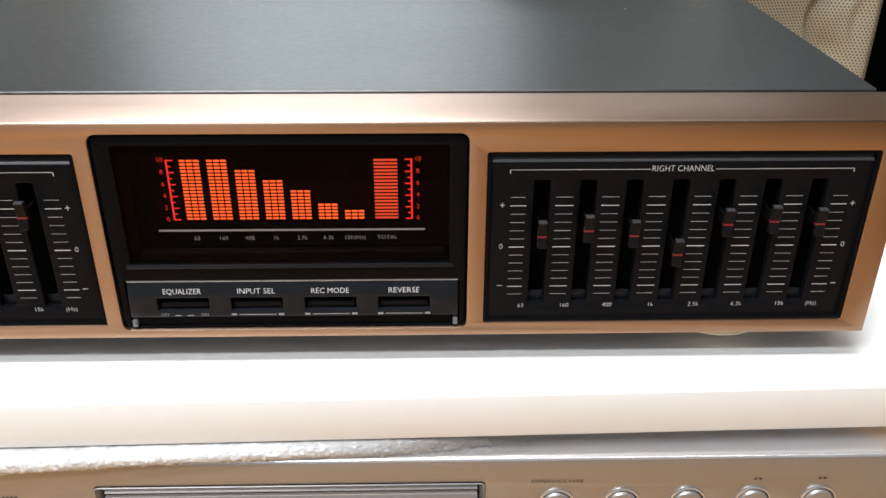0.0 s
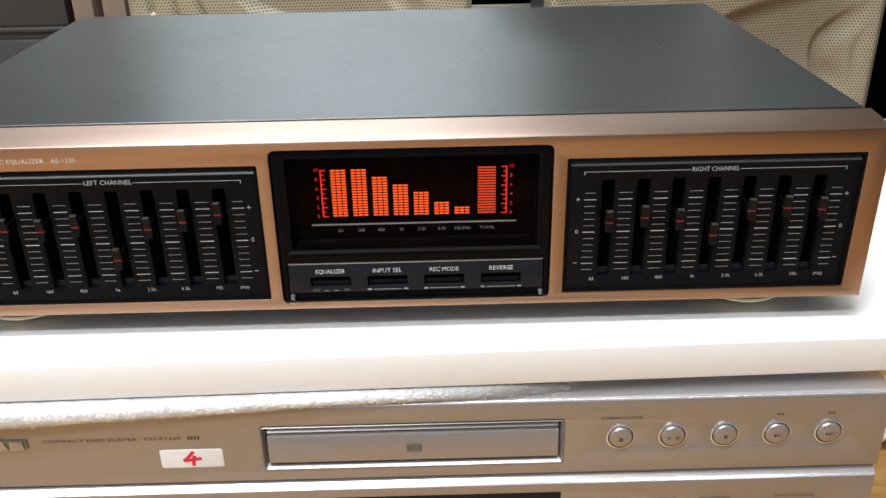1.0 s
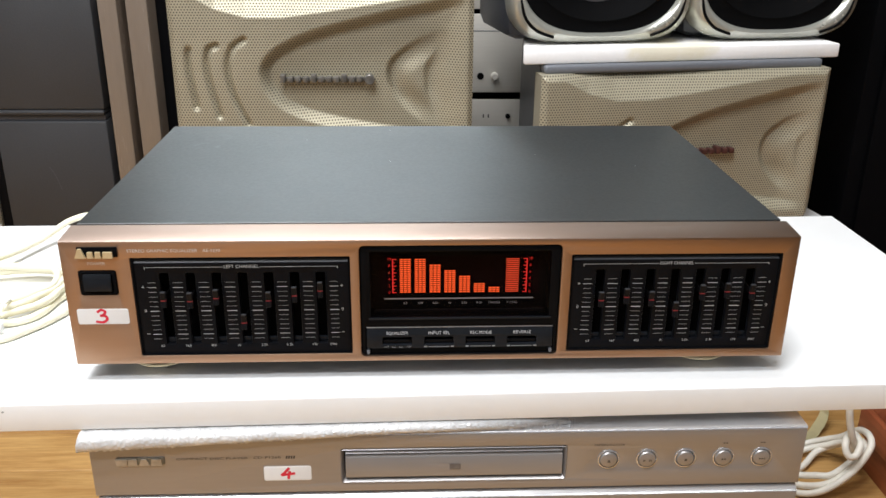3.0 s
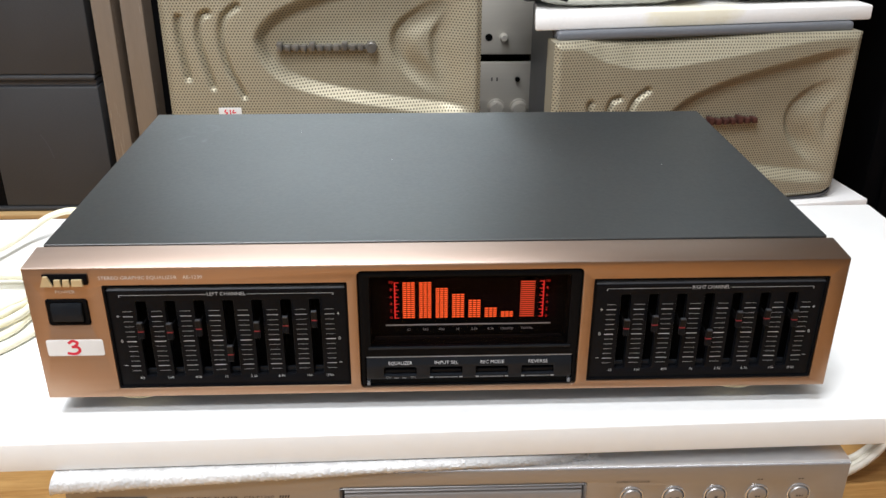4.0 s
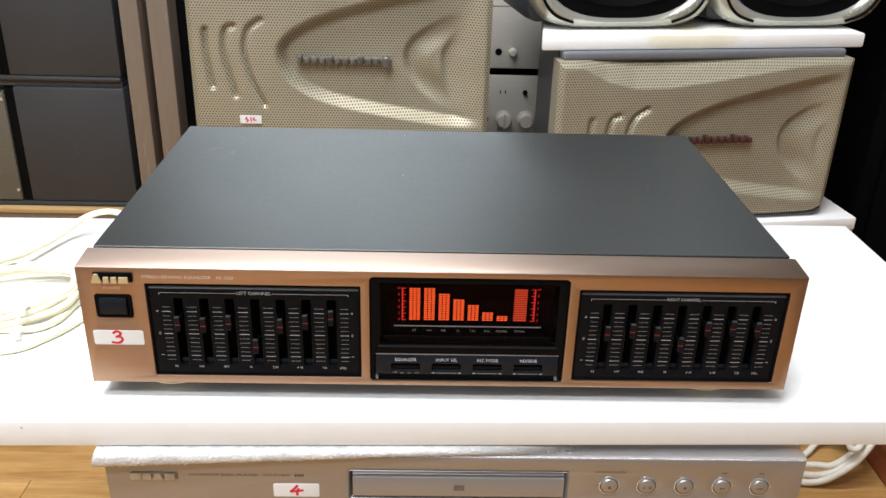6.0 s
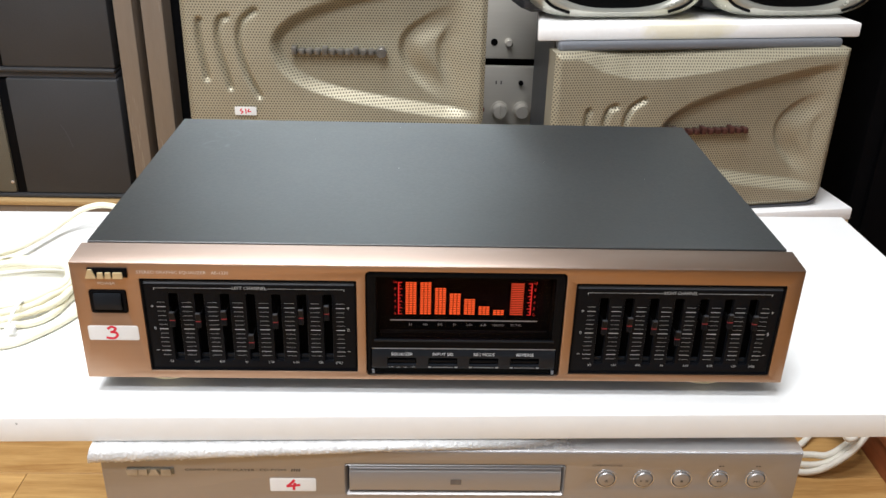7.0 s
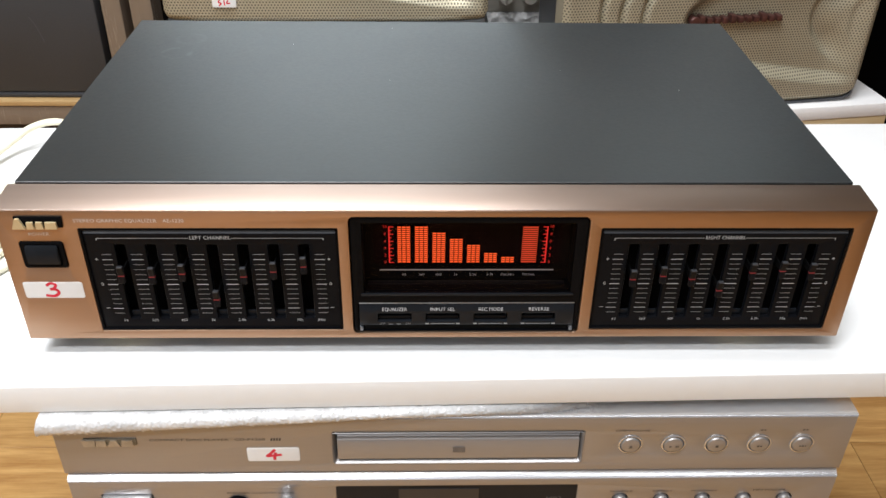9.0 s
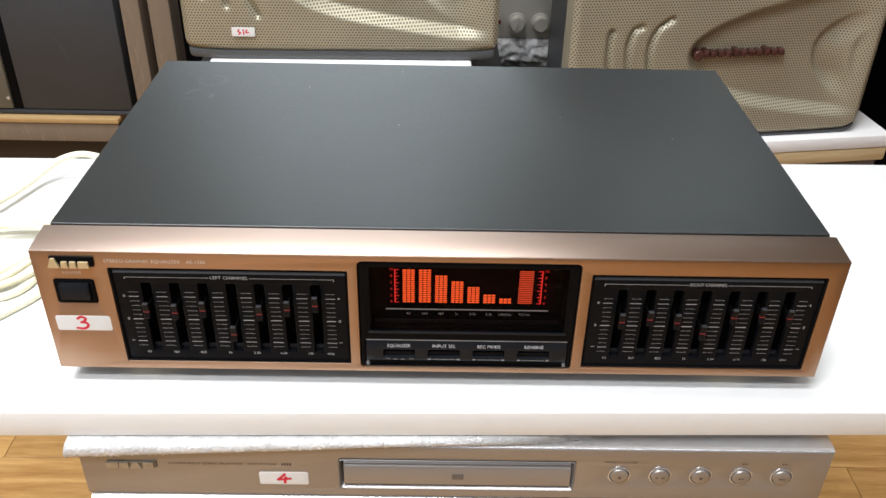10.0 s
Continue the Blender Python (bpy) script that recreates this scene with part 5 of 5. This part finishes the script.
def box_speaker(z0, z1):
    s = thing("speaker", "black vinyl box speaker seen from its side, stacked", "speaker", pose(0, 1.0, 0), "black box speakers")
    part("side_panel", box(-0.7060, 0.0, z0 + 0.0085, -0.5200, 0.26, z1, 0.004), BLACK_VINYL, s, "black vinyl-covered side")
    part("front_strip", box(-0.7215, 0.0030, z0 + 0.0085, -0.7062, 0.26, z1 - 0.003, 0.001), BLACK, s, "dark recessed strip behind the grille")
    part("grille", box(-0.7720, -0.0015, z0 + 0.0100, -0.7217, 0.255, z1 - 0.010, 0.003), BS_GRILLE, s, "olive perforated grille edge")
    part("base", box(-0.7700, -0.002, z0, -0.5215, 0.26, z0 + 0.0083, 0.0035), BLACK_VINYL, s, "rounded black bottom edge")
    if z0 < -0.2:
        sc = bmesh.new()
        stroke(sc, [(-0.626, -0.156), (-0.620, -0.166), (-0.615, -0.180), (-0.611, -0.196)], 0.0016, -0.0006)
        part("scuff", sc, CABINET, s, "pale grey scuff mark")
    for z in (z0 + 0.030, z1 - 0.022):
        b = bmesh.new()
        lathe([(0.0030, -0.001), (0.0030, 0.0012), (0.0005, 0.0018)], 12, b, (-0.7260, -0.0015, z), "y")
        part("screw", b, SILVER_LIGHT, s, "small bright screw")


box_speaker(-0.2915, -0.0760)
box_speaker(-0.0655, 0.1600)
solid("speaker_spacer", box(-0.765, 1.006, -0.0760, -0.5225, 1.255, -0.0656, 0.002), CABINET, "dark grey base between the stacked speakers", "spacer")
cab = thing("low_cabinet", "low cabinet with a pale wood top and brown front", "cabinet", pose(0, 0.985, 0))
part("top_board", box(-1.3, 0, -0.3010, -0.5430, 0.36, -0.2920, 0.002), PINE, cab, "pale pine top edge")
part("front_board", box(-1.3, 0.004, -0.3360, -0.5450, 0.36, -0.3012, 0.001), BROWN_POST, cab, "brown front board")
part("dark_base", box(-1.3, 0.03, FLOOR, -0.56, 0.36, -0.3362), surface("dark_brown_base", (0.030, 0.018, 0.012), 0.5), cab)
for x0, x1 in ((-0.5105, -0.4795), (-0.4660, -0.4310)):
    solid("wood_post", box(x0, 1.0, FLOOR, x1, 1.34, 0.34, 0.003, None, 2), BROWN_POST, "tall brown veneered cabinet side", "cabinet side", "tall cabinet sides")
# near-black block that fills the gap behind the posts
solid("dark_panel", box(-0.53, 1.05, FLOOR, -0.28, 1.36, 0.34, 0.003), DARK_WALL, "near-black block filling the gap between the shelves", "panel")
bc = thing("black_cabinet", "tall black cabinet beside the speakers", "cabinet")
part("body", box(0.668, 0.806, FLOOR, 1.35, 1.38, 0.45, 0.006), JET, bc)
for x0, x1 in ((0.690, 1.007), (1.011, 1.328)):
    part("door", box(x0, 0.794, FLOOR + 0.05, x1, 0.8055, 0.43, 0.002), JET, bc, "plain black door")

# ---------------------------------------------------------------- floor clutter on the right
rc = thing("wooden_plinth", "low open red-brown wooden plinth standing on the floor", "plinth")
part("base_board", box(0.637, 0.10, FLOOR, 1.10, 0.565, -0.4272, 0.002), RED_WOOD, rc)
for x in (0.629, 1.095):
    part("side_rail", box(x, 0.09, -0.4270, x + 0.0100, 0.575, -0.3860, 0.0012), RED_WOOD, rc, "raised side rail")
for y in (0.09, 0.565):
    part("end_rail", box(0.6392, y, -0.4270, 1.0948, y + 0.0100, -0.3862, 0.0012), RED_WOOD, rc, "raised end rail")
wc = thing("cable_coil", "thick white cable coiled and knotted on the wooden floor", "cable")
RINGS = (
    [(0.517, 0.495, -0.4745), (0.541, 0.490, -0.470), (0.561, 0.488, -0.457), (0.584, 0.490, -0.437), (0.601, 0.494, -0.412), (0.609, 0.503, -0.400), (0.613, 0.524, -0.399), (0.613, 0.547, -0.410), (0.606, 0.569, -0.435), (0.595, 0.588, -0.452), (0.574, 0.602, -0.468), (0.535, 0.592, -0.4745), (0.500, 0.550, -0.4745), (0.498, 0.512, -0.4745)],
    [(0.521, 0.501, -0.466), (0.547, 0.496, -0.463), (0.570, 0.498, -0.455), (0.593, 0.505, -0.440), (0.604, 0.507, -0.422), (0.609, 0.518, -0.412), (0.612, 0.540, -0.422), (0.608, 0.560, -0.440), (0.598, 0.574, -0.453), (0.577, 0.577, -0.466), (0.551, 0.556, -0.4735), (0.524, 0.535, -0.472), (0.510, 0.515, -0.468)],
    [(0.524, 0.511, -0.457), (0.543, 0.507, -0.455), (0.562, 0.503, -0.452), (0.590, 0.515, -0.444), (0.602, 0.520, -0.431), (0.604, 0.534, -0.426), (0.602, 0.562, -0.440), (0.589, 0.577, -0.455), (0.569, 0.588, -0.468), (0.538, 0.578, -0.474), (0.512, 0.548, -0.467), (0.508, 0.522, -0.460)],
)
for loop in RINGS:
    pts = [Vector(p) for p in loop]
    part("cable_loop", tube(bmesh.new(), spline(pts[-2:] + pts + pts[:3], 7)[14:-14], 0.0047, 10, True), WHITE_CABLE, wc, smooth=60)
knot = [Vector(p) for p in ((0.590, 0.520, -0.395), (0.579, 0.511, -0.395), (0.571, 0.499, -0.401), (0.573, 0.491, -0.412), (0.583, 0.490, -0.412), (0.593, 0.502, -0.400))]
part("cable_knot", tube(bmesh.new(), spline(knot[-2:] + knot + knot[:3], 7)[14:-14], 0.0047, 10, True), WHITE_CABLE, wc, smooth=60)
part("cable_end", tube(bmesh.new(), spline([(0.592, 0.515, -0.425), (0.586, 0.505, -0.402), (0.578, 0.500, -0.386), (0.571, 0.500, -0.364), (0.567, 0.502, -0.340), (0.566, 0.520, -0.300), (0.572, 0.560, -0.26)]), 0.0047, 10), WHITE_CABLE, wc, smooth=60)
st = bmesh.new()
line = spline([(0.535, 0.600, FLOOR + 0.004), (0.585, 0.622, FLOOR + 0.008), (0.606, 0.640, FLOOR + 0.012), (0.622, 0.655, FLOOR + 0.026), (0.622, 0.660, FLOOR + 0.048), (0.618, 0.665, FLOOR + 0.08)], 8)
rows = [(st.verts.new(p + Vector((-0.004, 0.006, 0.003))), st.verts.new(p + Vector((0.004, -0.006, -0.003)))) for p in line]
for a, b in zip(rows, rows[1:]):
    st.faces.new((a[0], b[0], b[1], a[1]))
bmesh.ops.solidify(st, geom=st.faces[:], thickness=0.001)
solid("ribbon", st, surface("pale_yellow_ribbon", (0.66, 0.60, 0.36), 0.5, var=0.06), "pale yellow flat ribbon on the floor", "ribbon", smooth=60)

# ---------------------------------------------------------------- floor planks, last
PW, PL = 0.095, 0.90
cuts = {}


def plank_box(length):
    """One mesh for all planks cut to the same length."""
    if length not in cuts:
        cuts[length] = as_mesh("plank", box(0, 0, -0.008, length - 0.0007, PW - 0.0006, 0, 0.0005, None, 1), OAK_FLOOR)
    return cuts[length]


far = bmesh.new()
y0 = 0.395 - PW * 31
for r in range(92):
    y = y0 + PW * r
    if y < Y0 or y + PW > Y1:
        continue
    off = 0.5225 + (0.0 if r == 30 else ((r + 2) * 0.377) % PL) - PL * 4
    for c in range(8):
        a, b = max(X0, off + c * PL), min(X1, off + (c + 1) * PL)
        if b - a < 0.02:
            continue
        if -0.9 < y < 1.0:
            ob = new("plank", plank_box(round(b - a, 4)))
            ob.parent, ob.matrix_basis = floor, pose(a, y, FLOOR)
        else:
            box(a, y, FLOOR - 0.008, b - 0.0012, y + PW - 0.0010, FLOOR, 0, far)
rest = part("planks", far, OAK_FLOOR, floor, "oak laminate planks farther off")
tagged(rest, "oak laminate planks farther off", kind="stuff")
